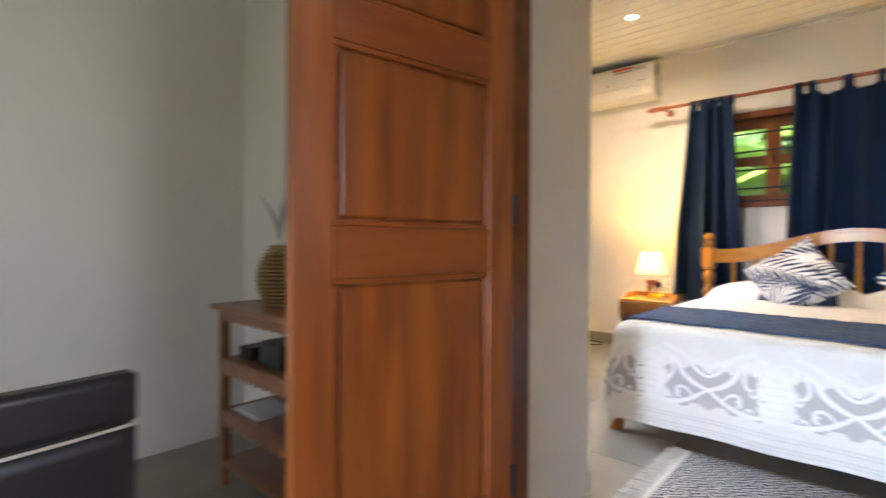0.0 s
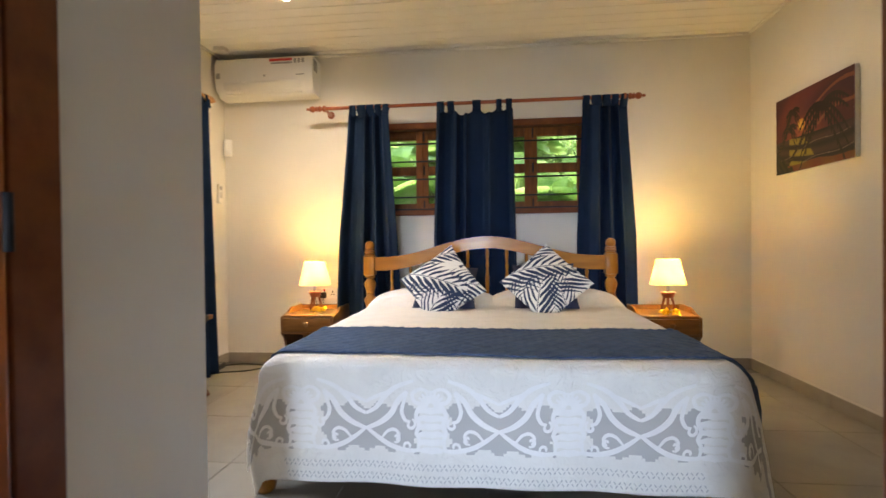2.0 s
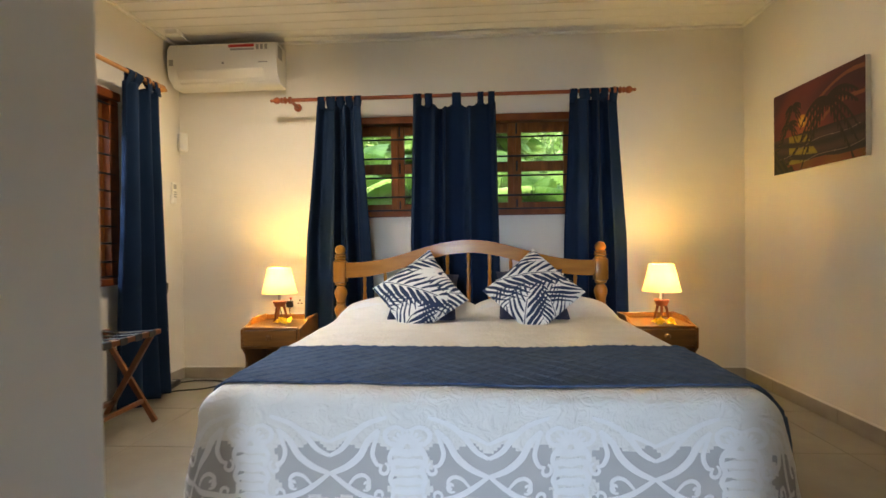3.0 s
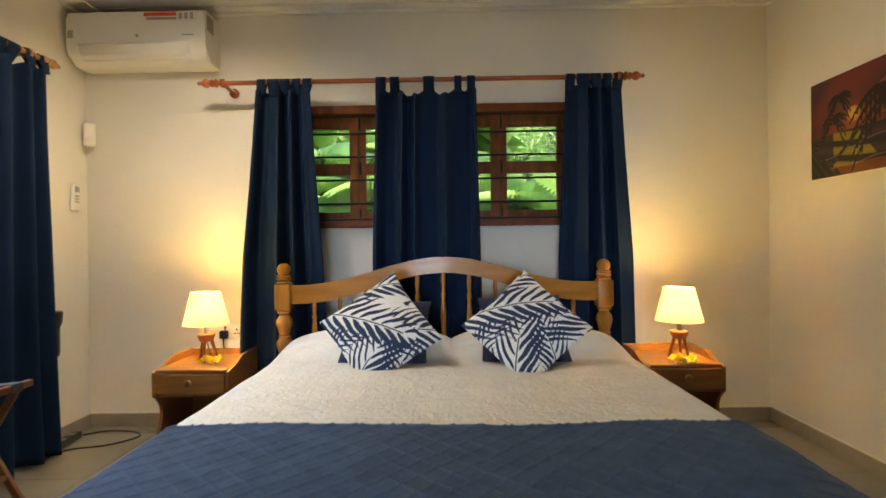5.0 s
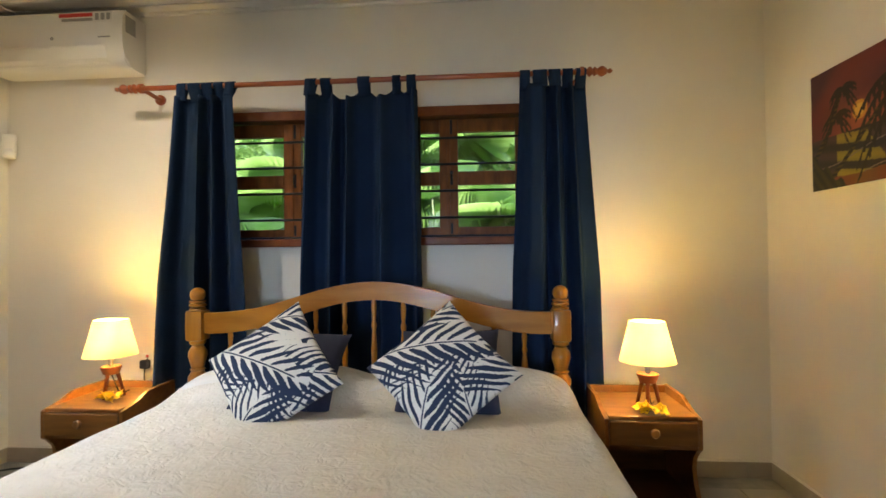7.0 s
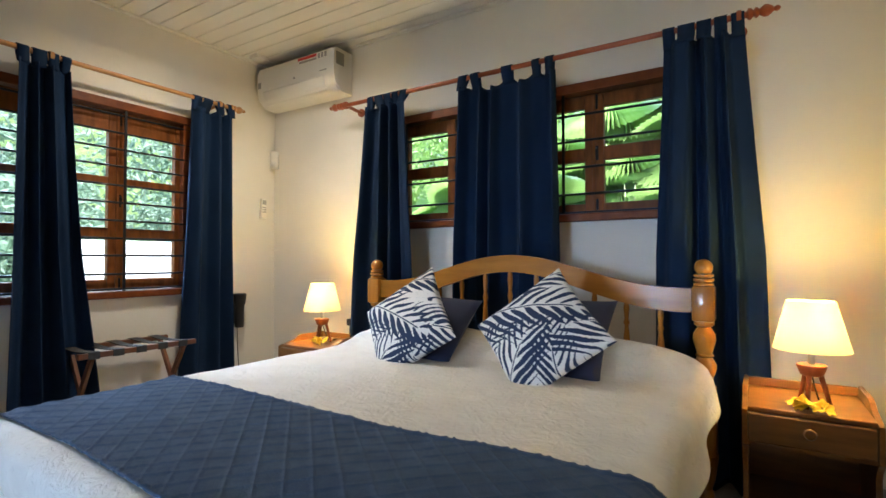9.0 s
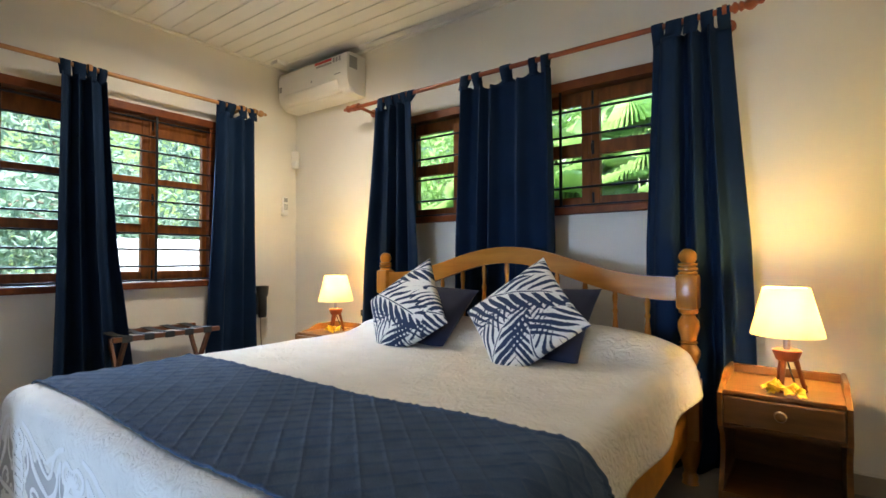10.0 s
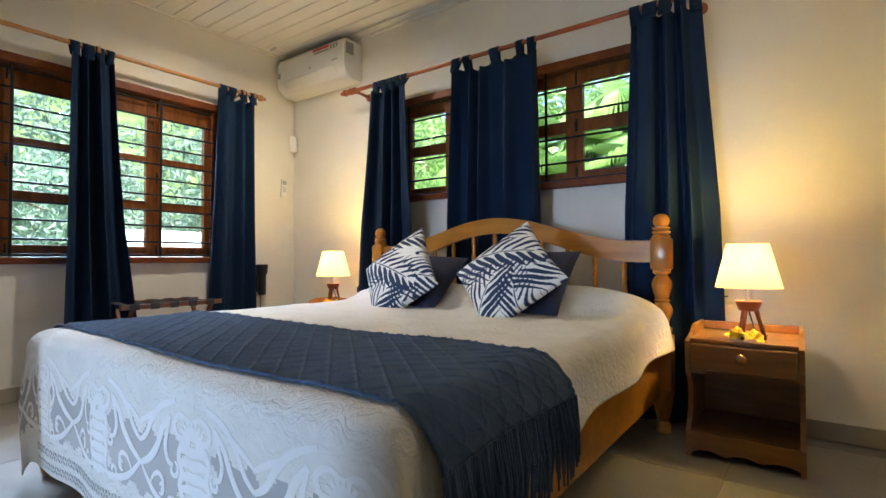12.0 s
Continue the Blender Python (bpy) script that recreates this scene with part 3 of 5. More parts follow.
for m in range(-2, 3):
    cx = 0.03 + m * PERIOD
    for s in (-1, 1):
        f = lambda x, d: (cx + s * x, d)
        keys = [
            ([(0.0, 0.225), (0.05, 0.262), (0.10, 0.288), (0.16, 0.300), (0.215, 0.296)], 0.022),
            ([(0.0, 0.228), (0.055, 0.205), (0.10, 0.168), (0.128, 0.120), (0.165, 0.085)], 0.026),
            ([(0.0, 0.172), (0.04, 0.150), (0.075, 0.108), (0.12, 0.070), (0.19, 0.045)], 0.022),
            ([(0.0, 0.128), (0.05, 0.105), (0.09, 0.090), (0.14, 0.062)], 0.018),
            ([(0.165, 0.085), (0.150, 0.125), (0.142, 0.160), (0.155, 0.190), (0.175, 0.195)], 0.018),
            ([(0.06, 0.262), (0.085, 0.235), (0.112, 0.228), (0.130, 0.245), (0.118, 0.268)], 0.015),
            ([(0.25, 0.105), (0.215, 0.128), (0.190, 0.118), (0.185, 0.092), (0.215, 0.075), (0.25, 0.085)], 0.018),
            ([(0.25, 0.150), (0.225, 0.135), (0.205, 0.150), (0.198, 0.175), (0.21, 0.205), (0.198, 0.235), (0.21, 0.262), (0.200, 0.300)], 0.020),
        ]
        for pts, w in keys:
            cutwork("cutwork_leaf", [f(*p) for p in spline(pts, 18)], w * 0.85)
        cutwork("cutwork_curl", [f(*p) for p in curl(0.175, 0.205, 0.022, -1.2, 5.2, 1)], 0.012)
        cutwork("cutwork_curl", [f(*p) for p in curl(0.118, 0.258, 0.018, 1.0, 5.0, -1)], 0.011)
        cutwork("cutwork_curl", [f(*p) for p in curl(0.165, 0.285, 0.020, 2.0, 5.0, 1)], 0.011)
    # Barred medallion between two scroll groups.
    mid = cx + PERIOD / 2
    for k in range(6):
        d = 0.150 + 0.029 * k
        hw = 0.048 + 0.008 * math.sin(k * 2.1)
        cutwork("cutwork_bar", [(mid - hw, d + 0.004), (mid - hw / 2, d), (mid, d + 0.003), (mid + hw / 2, d), (mid + hw, d + 0.004)], 0.025)
    for k in range(9):
        ang = math.pi * (0.08 + 0.84 * k / 8)
        cutwork("cutwork_petal", [(mid + 0.01 * math.cos(ang), 0.135 - 0.01 * math.sin(ang)), (mid + 0.03 * math.cos(ang), 0.135 - 0.03 * math.sin(ang)), (mid + 0.055 * math.cos(ang), 0.135 - 0.055 * math.sin(ang))], 0.014)
# Eyelet rows along the hem.
bm = bmesh.new()
for row, d in enumerate((0.352, 0.366, 0.395, 0.409)):
    for k in range(-46, 44):
        a = k * 0.0175 + 0.006 * row
        lean = 0.005 * (1 if (k + row) % 2 else -1)
        ribbon(bm, [(a - 0.004, d - lean), (a, d), (a + 0.004, d + lean)], 0.0045, 0.006)
eyelets = part("eyelet", bm, eyelet_cloth, cover, "rows of small eyelets above the hem")
tagged(eyelets, kind="stuff")

# Knitted throw with a raised diamond lattice.
T0, T1 = BED_HEAD - 3.045, BED_HEAD - 2.510
THROW_R, THROW_L = BED_HALF + 0.065, BED_HALF + 0.25


def throw_point(u, v):
    a = -THROW_L + (THROW_L + THROW_R) * u
    b = T0 + (T1 - T0) * v + 0.012 * math.sin(a * 5.0 + 1.0) + 0.02 * v * max(0.0, min(1.0, (a + 0.3) / 1.1))
    p, q = (a + b) / 0.078, (a * 0.9 - b) / 0.078
    ridge = max(0.0, 1 - abs(p - round(p)) / 0.08, 1 - abs(q - round(q)) / 0.08)
    hem = 0.004 if v < 0.02 or v > 0.98 else 0.0
    p = drape(a, b, 0.010 + 0.0045 * ridge ** 0.7 + hem)
    p.x += 0.035 * max(0.0, min(1.0, (a - 0.84) / 0.14))
    return p


blanket = thing("throw", (BED_X + 0.042, 0, 0), label="navy cable-knit fringed throw across the bed foot", category="throw")
thicken(part("knit", sheet(throw_point, 420, 120), throw_wool, blanket, smooth=True), 0.006, -1.0)
rng = random.Random(7)
for s in (1, -1):
    bm = bmesh.new()
    count = 170
    for k in range(count):
        v = (k + 0.5) / count
        base = throw_point(1.0 if s > 0 else 0.0, v)
        out = s * rng.uniform(0.0, 0.02)
        ln = rng.uniform(0.14, 0.20)
        sway = rng.uniform(-0.02, 0.02)
        tube([base, base + Vector((out, sway * 0.4, -ln * 0.5)), base + Vector((out * 0.5 + s * 0.004, sway, -ln))], [0.0042, 0.0036, 0.0024], 5, bm)
    fr = part("fringe", bm, throw_wool, blanket, "twisted yarn fringe")
    tagged(fr, kind="stuff")


# ---- cushions ----
def cushion_mesh(side, thick, n=26):
    bm = bmesh.new()
    for sgn in (1, -1):
        def f(u, v):
            a, b = 2 * u - 1, 2 * v - 1
            puff = (max(0.0, 1 - a ** 2) * max(0.0, 1 - b ** 2)) ** 0.42
            pinch = 1 - 0.07 * (1 - abs(a) ** 2) * abs(b) ** 4, 1 - 0.07 * (1 - abs(b) ** 2) * abs(a) ** 4
            w = noise.noise(Vector((a * 2.5, b * 2.5, sgn * 3.0))) * 0.006
            return Vector((a * side / 2 * pinch[1], sgn * (thick / 2 * puff + w * puff), b * side / 2 * pinch[0]))
        sheet(f, n, n, bm)
    bmesh.ops.remove_doubles(bm, verts=bm.verts, dist=0.0008)
    return bm


FRONDS = [((-1.05, -0.75), 38, 1.9, 7, 0.80), ((0.75, -1.15), 112, 1.35, 5, 0.65), ((-0.95, 0.25), 68, 1.0, 4, 0.60), ((0.30, 0.20), 60, 1.1, 4, 0.60), ((1.15, -0.2), 140, 0.9, 5, 0.5), ((-0.35, -1.15), 80, 0.8, 4, 0.5)]


def print_mask(a, b, seed):
    """1 where the printed palm leaves are dark, on arrays a and b from -1 to 1."""
    out = np.zeros_like(a)
    owner = np.zeros_like(a)
    wob = 0.5 * np.sin(11 * a + 4 * b + seed) + 0.5 * np.sin(13 * b - 7 * a)
    rough = np.sin(57 * a + 31 * b) * np.sin(43 * b - 39 * a)
    for n, ((x, z), deg, ln, cnt, half) in enumerate(FRONDS):
        ca, sa = math.cos(radians(deg + 6 * seed)), math.sin(radians(deg + 6 * seed))
        s = (a - x) * ca + (b - z) * sa
        t = -(a - x) * sa + (b - z) * ca + 0.14 * (s / ln - 0.3) ** 2
        reach = half * np.sqrt(np.clip(1 - ((s - 0.45 * ln) / (0.75 * ln)) ** 2, 0, 1)) + 0.05 * wob
        inside = (np.abs(t) < reach) & (s > -0.1) & (s < ln * 1.15) & (owner < 0.62)
        q = np.clip(np.abs(t) / np.maximum(reach, 1e-3), 0.0, 1.0)
        k = (s - (1.25 + 0.55 * q) * np.abs(t) * (1.1 if n % 2 else 0.9)) / (ln / cnt) + 0.10 * wob + np.where(t > 0, 0.45, 0.0)
        idx = np.floor(k)
        frac = k - idx
        vary = np.sin(idx * 12.9 + n * 7.3 + np.where(t > 0, 3.1, 0.0)) * 0.16
        tip = 0.80 + 0.20 * np.sin(idx * 5.7 + n * 2.1)
        fat = (0.68 + vary) * np.sin(np.pi * np.clip(q / tip * 0.92 + 0.06, 0, 1)) ** 0.8
        lone = inside & (owner == 0)
        out[lone & (out == 0) & (np.abs(frac - 0.5) < fat / 2 + 0.03 * rough)] = 1
        out[inside & (owner > 0) & (np.abs(frac - 0.5) < fat * 0.4) & (q < 0.9)] = 1
        stem = (np.abs(t) < 0.014) & (s > 0) & (s < ln) & (owner == 0)
        out[lone & (np.abs(t) < 0.034) & ~stem] = 0
        out[stem] = 1
        owner[lone] = np.maximum(0.05, 1 - q)[lone]
    loose = (owner == 0) & (np.abs(np.sin(9 * (a * 0.6 - b) + 2 * wob + seed)) > 0.72)
    out[loose] = 1
    return out


print_cloth = material("print_cloth", (0.78, 0.77, 0.74), (0.74, 0.73, 0.70), rough=0.85, scale=10, bump=0.2, bump_scale=500)
pn, pl = print_cloth.node_tree.nodes, print_cloth.node_tree.links
pa, pm = pn.new("ShaderNodeAttribute"), pn.new("ShaderNodeMix")
pa.attribute_name, pm.data_type = "print", "RGBA"
pl.new(pa.outputs["Fac"], pm.inputs[0])
pl.new(pn["Color Ramp"].outputs[0], pm.inputs[6])
pm.inputs[7].default_value = (0.012, 0.030, 0.085, 1)
pl.new(pm.outputs[2], pn["Principled BSDF"].inputs["Base Color"])


def printed_cushion(m, seed):
    ob = part("cushion", cushion_mesh(0.43, 0.14, 190), print_cloth, smooth=True)
    me = ob.data
    co = np.empty(len(me.vertices) * 3)
    me.vertices.foreach_get("co", co)
    co = co.reshape(-1, 3)
    layer = me.attributes.new("print", "FLOAT", "POINT")
    layer.data.foreach_set("value", print_mask(co[:, 0] / 0.21, co[:, 2] / 0.21, seed).astype(np.float32))
    ob.matrix_basis = m
    return tagged(ob, "square white cushion printed with navy palm fronds", "cushion", "printed cushions")


def plain_cushion(m, label):
    ob = part("cushion", cushion_mesh(0.43, 0.12), navy_cloth, smooth=True)
    ob.matrix_basis = m
    return tagged(ob, label, "cushion", "navy cushions")


def lean(x, y, z, back, yaw, roll):
    """A cushion standing at x, y, z (its middle), tipped back, turned and rolled in its own plane."""
    return pose(x, y, z) @ pose(0, 0, 0, 0, 0, yaw) @ pose(0, 0, 0, -back, 0, 0) @ pose(0, 0, 0, 0, roll, 0)


printed_cushion(lean(-0.395, 3.875, 0.735, 28, -6, 52), 0)
printed_cushion(lean(0.285, 3.84, 0.748, 33, -5, 46), 3)
plain_cushion(lean(-0.385, 4.045, 0.700, 50, 2, 3), "plain navy cushion behind a printed one")
plain_cushion(lean(0.295, 4.02, 0.705, 45, -3, -2), "plain navy cushion behind a printed one")
for x in (-0.53, 0.33):
    bm = cushion_mesh(0.62, 0.15)
    ob = part("pillow", bm, white_linen, smooth=True)
    ob.matrix_basis = pose(x, 4.21, 0.60, 86, 0, 0) @ Matrix.Diagonal((1.25, 1, 0.5, 1))
    tagged(ob, "white sleeping pillow under the bed cover", "pillow", "sleeping pillows")


# ---- nightstands ----
def nightstand():
    W, D, H = 0.41, 0.40, 0.49
    ns = thing("nightstand", label="varnished wooden nightstand with one drawer and an open shelf", category="nightstand", group="nightstands")
    side = [(0.0, 0.0)] + [(0.0, 0.10)] + spline([(0.0, 0.10), (0.045, 0.16), (0.075, 0.24), (0.05, 0.31), (0.0, 0.35)], 14)[1:] + [(0.0, H - 0.012)] + spline([(0.0, H - 0.012), (0.05, H - 0.003), (0.12, H + 0.012), (0.18, H + 0.038), (0.23, H + 0.04)], 12)[1:] + [(D, H + 0.04), (D, 0.0)]
    for x in (0.0, W - 0.018):
        bm = plate(side, 0.018, Matrix(((0, 1, 0, x), (1, 0, 0, 0), (0, 0, 1, 0), (0, 0, 0, 1))))
        bmesh.ops.bevel(bm, geom=[e for e in bm.edges if abs(e.verts[0].co.x - e.verts[1].co.x) < 1e-4], offset=0.003, segments=2, affect="EDGES")
        part("side_panel", bm, stand_wood, ns)
    part("top", box(0.018, W - 0.018, 0.004, D, H - 0.018, H, 0.004), stand_wood, ns)
    part("back_lip", box(0.018, W - 0.018, D - 0.018, D, H, H + 0.036, 0.004), stand_wood, ns)
    part("back_panel", box(0.018, W - 0.018, D - 0.012, D - 0.002, 0.02, H - 0.018), stand_wood, ns)
    part("drawer_shelf", box(0.018, W - 0.018, 0.012, D - 0.012, 0.345, 0.36), stand_wood, ns)
    drawer = part("drawer", box(0.021, W - 0.021, -0.006, D - 0.03, 0.363, H - 0.021, 0.005), stand_wood, ns)
    part("knob", lathe([(0.008, 0.0), (0.008, 0.010), (0.018, 0.014), (0.020, 0.020), (0.016, 0.027), (0.006, 0.030)], 16, m=pose(W / 2, -0.004, 0.425, 90, 0, 0)), stand_wood, drawer, smooth=True)
    part("shelf", box(0.018, W - 0.018, 0.012, D - 0.012, 0.085, 0.103, 0.003), stand_wood, ns)
    xs = [0.018 + (W - 0.036) * i / 24 for i in range(25)]
    apron = [(x, 0.020 + 0.016 * abs(math.sin(3 * math.pi * i / 24))) for i, x in enumerate(xs)] + [(W - 0.018, 0.104), (0.018, 0.104)]
    part("apron", plate(apron, 0.014, Matrix.Translation((0, -0.003, 0))), stand_wood, ns)
    return ns


ns = nightstand()
ns.matrix_basis = pose(0.960, 4.145, 0)
ns2 = copy_thing(ns, pose(-1.648, 4.145, 0))
ob = part("box", box(-1.40, -1.27, 4.20, 4.34, 0.1035, 0.165, 0.008), black_plastic)
tagged(ob, "small black box on a nightstand shelf", "box")


# ---- bedside lamps ----
def bedside_lamp():
    lamp = thing("table_lamp", label="lit tripod table lamp with a white tapered shade on a nightstand", category="lamp", group="bedside lamps")
    for k in range(3):
        a = radians(90 + 120 * k + 40)
        part("leg", tube([(0.058 * math.cos(a), 0.058 * math.sin(a), 0.0), (0.026 * math.cos(a), 0.026 * math.sin(a), 0.125)], [0.007, 0.010], 10), lamp_wood, lamp, smooth=True)
    part("hub", lathe([(0.030, 0.115), (0.036, 0.118), (0.048, 0.150), (0.047, 0.156), (0.010, 0.157)], 24), lamp_wood, lamp, smooth=True)
    part("stem", lathe([(0.012, 0.155), (0.012, 0.205), (0.014, 0.207), (0.014, 0.23)], 14), steel, lamp, "brushed metal stem", smooth=True)
    bm = bmesh.new()
    seg = 40
    prof = [(0.122, 0.212), (0.077, 0.392), (0.075, 0.392), (0.120, 0.212)]
    rings = [[bm.verts.new((r * math.cos(2 * math.pi * i / seg), r * math.sin(2 * math.pi * i / seg), z)) for i in range(seg)] for r, z in prof]
    for a, b in zip(rings, rings[1:] + rings[:1]):
        for i in range(seg):
            bm.faces.new((a[i], a[(i + 1) % seg], b[(i + 1) % seg], b[i]))
    shade = part("shade", bm, glow_shade, lamp, "glowing white fabric shade", smooth=True)
    part("bulb", lathe([(0.012, 0.23), (0.020, 0.25), (0.028, 0.28), (0.024, 0.305), (0.006, 0.318)], 14), glow_down, lamp, smooth=True)
    part("cord", tube(spline([(0.0, 0.0, 0.12), (0.015, 0.03, 0.05), (0.03, 0.05, 0.006), (0.06, 0.10, 0.004)], 14), 0.003, 6), black_plastic, lamp)
    return lamp


lamp = bedside_lamp()
lamp.matrix_basis = pose(*LAMP_R)
lamp2 = copy_thing(lamp, pose(*LAMP_L, 0, 0, 25))


# ---- curtains ----
def rod(name, length, radius, mat, label, place, brackets):
    r = thing(name, label=label, category="curtain rod")
    r.matrix_basis = place
    ends = [(0.004, 0.0), (0.010, 0.006), (0.013, 0.014), (0.008, 0.024), (0.018, 0.034), (0.026, 0.048), (0.026, 0.060), (0.014, 0.078), (0.020, 0.084), (0.024, 0.092), (0.014, 0.100), (0.024, 0.110), (0.026, 0.118), (0.014, 0.128)]
    part("pole", lathe([(radius, 0.12), (radius, length - 0.12)], 14, m=pose(0, 0, 0, 0, 90, 0)), mat, r, smooth=True)
    part("finial", lathe(ends, 16, m=pose(0, 0, 0, 0, 90, 0)), mat, r, smooth=True)
    part("finial", lathe(ends, 16, m=pose(length, 0, 0, 0, -90, 0)), mat, r, smooth=True)
    for bx in brackets:
        bm = tube([(bx, 0.0, 0.0), (bx, 0.16, -0.012)], 0.012, 10)
        lathe([(0.026, -0.009), (0.026, 0.009)], 16, bm, pose(bx, 0, 0, 0, 90, 0))
        lathe([(0.030, 0.0), (0.030, 0.012)], 16, bm, pose(bx, 0.17, -0.012, 90, 0, 0))
        part("bracket", bm, mat, r, smooth=True)
    return r


def curtain(place, top, mid, low, z_low, folds, seed, label, tabs, z_rod=2.128):
    """Tab-top curtain along local x with the wall at +y. top, mid, low: (x0, x1) at the head, at 1.07 m and at the hem."""
    rg = random.Random(seed)
    c = thing("curtain", label=label, category="curtain", group="navy tab-top curtains")
    c.matrix_basis = place
    z_top = z_rod - 0.058
    span = top[1] - top[0]
    ph = [rg.uniform(0, 6.28) for _ in range(4)]

    def edge(i, z):
        if z > 1.07:
            f = (z_top - z) / (z_top - 1.07)
            return top[i] + (mid[i] - top[i]) * f ** 1.1
        f = (1.07 - z) / (1.07 - z_low)
        return mid[i] + (low[i] - mid[i]) * f

    def f(u, v):
        z = z_top + (z_low - z_top) * v
        x0, x1 = edge(0, z), edge(1, z)
        uu = u + 0.06 * math.sin(2 * math.pi * u * 1.3 + ph[0]) + 0.03 * math.sin(2 * math.pi * u * 3.1 + ph[3])
        w = math.sin(2 * math.pi * folds * uu + ph[1] + 0.5 * v)
        y = 0.062 * (0.50 + 0.50 * v) * (w + 0.35 * math.sin(2 * math.pi * folds * 2.0 * uu + ph[2]) * (1 - 0.5 * v)) + 0.012 * noise.noise(Vector((u * 3, v * 2, seed)))
        bare = max(0.0, min(abs(u - ut) * span - hw for ut, hw in tabs))
        sag = min(0.032, 0.9 * bare) * max(0.0, 1 - v * 12)
        return Vector((x0 + (x1 - x0) * u, y, z - sag))

    cloth = part("cloth", sheet(f, 96, 60), curtain_cloth, c, smooth=True)
    thicken(cloth, 0.002, 0.0)
    for ut, wd in tabs:
        base = f(ut, 0)
        prof = [(base.y - 0.004, z_top - 0.02), (-0.017, z_rod - 0.01), (-0.013, z_rod + 0.013), (0.0, z_rod + 0.019), (0.013, z_rod + 0.013), (0.017, z_rod - 0.01), (base.y + 0.004, z_top - 0.02)]
        bm = bmesh.new()
        rows = [[bm.verts.new((base.x + s * wd, py, pz)) for s in (-1, 1)] for py, pz in spline(prof, 24)]
        for a, b in zip(rows, rows[1:]):
            bm.faces.new((a[0], a[1], b[1], b[0]))
        thicken(part("tab", bm, curtain_cloth, c, smooth=True), 0.002, 0.0)
    return c


ROD_Y = 4.53
SIDE_TABS = [(0.075, 0.026), (0.30, 0.036), (0.52, 0.030), (0.72, 0.026), (0.92, 0.026)]
rod("curtain_rod", 2.69, 0.014, rod_wood, "red-brown turned wooden curtain rod with finials", pose(-1.572, ROD_Y, 2.128), (0.155, 2.535))
B = pose(0, ROD_Y, 0)
curtain(B, (-1.205, -0.880), (-1.29, -0.815), (-1.335, -0.76), 0.02, 3.4, 3, "navy blue tab-top curtain hanging beside the bed window", SIDE_TABS)
curtain(B, (-0.495, 0.110), (-0.525, 0.125), (-0.53, 0.14), 0.05, 4.3, 5, "navy blue tab-top curtain hanging behind the headboard", [(0.055, 0.030), (0.19, 0.028), (0.53, 0.033), (0.82, 0.022), (0.95, 0.024)])
curtain(B, (0.648, 0.985), (0.600, 1.050), (0.585, 1.075), 0.02, 3.4, 8, "navy blue tab-top curtain hanging beside a nightstand", SIDE_TABS)
ROD_X = -2.235
rod("curtain_rod", 2.48, 0.014, rod_pale, "pale brown wooden curtain rod over the side window", pose(ROD_X, 1.83, 2.158, 0, 0, 90), (0.2, 1.26, 2.27))
S = pose(ROD_X, 0, 0, 0, 0, 90)
curtain(S, (2.94, 3.18), (2.925, 3.24), (2.90, 3.36), 0.03, 3, 12, "navy blue tab-top curtain at the side window", [(0.10, 0.026), (0.40, 0.032), (0.66, 0.024), (0.91, 0.022)], 2.158)
curtain(S, (3.90, 4.21), (3.87, 4.225), (3.83, 4.25), 0.03, 3, 15, "navy blue tab-top curtain at the side window corner", [(0.09, 0.028), (0.33, 0.034), (0.64, 0.026), (0.91, 0.026)], 2.158)


# ---- air conditioner ----
ac = thing("air_conditioner", (-2.345, 4.50, 2.260), label="white wall-mounted split air conditioner under the ceiling", category="air conditioner")
prof = spline([(0.20, 0.0), (0.10, 0.0), (0.045, 0.02), (0.012, 0.07), (0.0, 0.14), (0.0, 0.25), (0.006, 0.315), (0.03, 0.335)], 24) + [(0.20, 0.335)]
bm = plate(prof, 0.84, Matrix(((0, 1, 0, 0), (1, 0, 0, 0), (0, 0, 1, 0), (0, 0, 0, 1))))
bmesh.ops.bevel(bm, geom=[e for e in bm.edges if abs(e.verts[0].co.x - e.verts[1].co.x) < 1e-4], offset=0.010, segments=3, affect="EDGES")
part("body", bm, white_plastic, ac, smooth=True)
ac.scale.z = 0.925
bm = sheet(lambda u, v: Vector((0.075 + 0.66 * u, 0.0 + 0.052 * (1 - v) ** 1.6 - 0.004, 0.018 + 0.10 * v)), 2, 10)
thicken(part("flap", bm, white_plastic, ac, "cream air flap", smooth=True), 0.005, 0.0)
part("grille", box(0.05, 0.79, 0.045, 0.17, 0.330, 0.3375), grey_plastic, ac, "dark intake grille on top")
sticker = part("sticker", box(0.465, 0.785, -0.0035, -0.0015, 0.255, 0.315), white_plastic, ac, "energy label with red print")
part("print_bar", box(0.475, 0.67, -0.0050, -0.0036, 0.287, 0.309), red_print, sticker)
part("print_bar", box(0.49, 0.67, -0.0050, -0.0036, 0.262, 0.278), grey_plastic, sticker)
for k in range(3):
    part("print_bar", box(0.685 + 0.033 * k, 0.706 + 0.033 * k, -0.0050, -0.0036, 0.265, 0.305), grey_plastic, sticker)
part("sticker", box(0.012, 0.045, -0.0035, -0.0015, 0.155, 0.205), grey_plastic, ac, "small dark round-mark sticker")
part("logo", lathe([(0.010, 0.0), (0.010, 0.002)], 16, m=pose(0.43, -0.001, 0.165, 90, 0, 0)), grey_plastic, ac)
part("sticker", box(0.842, 0.8435, 0.02, 0.10, 0.20, 0.30), grey_plastic, ac, "grey data label on the side")
part("print_bar", box(0.70, 0.77, -0.0035, -0.0015, 0.160, 0.168), grey_plastic, ac)


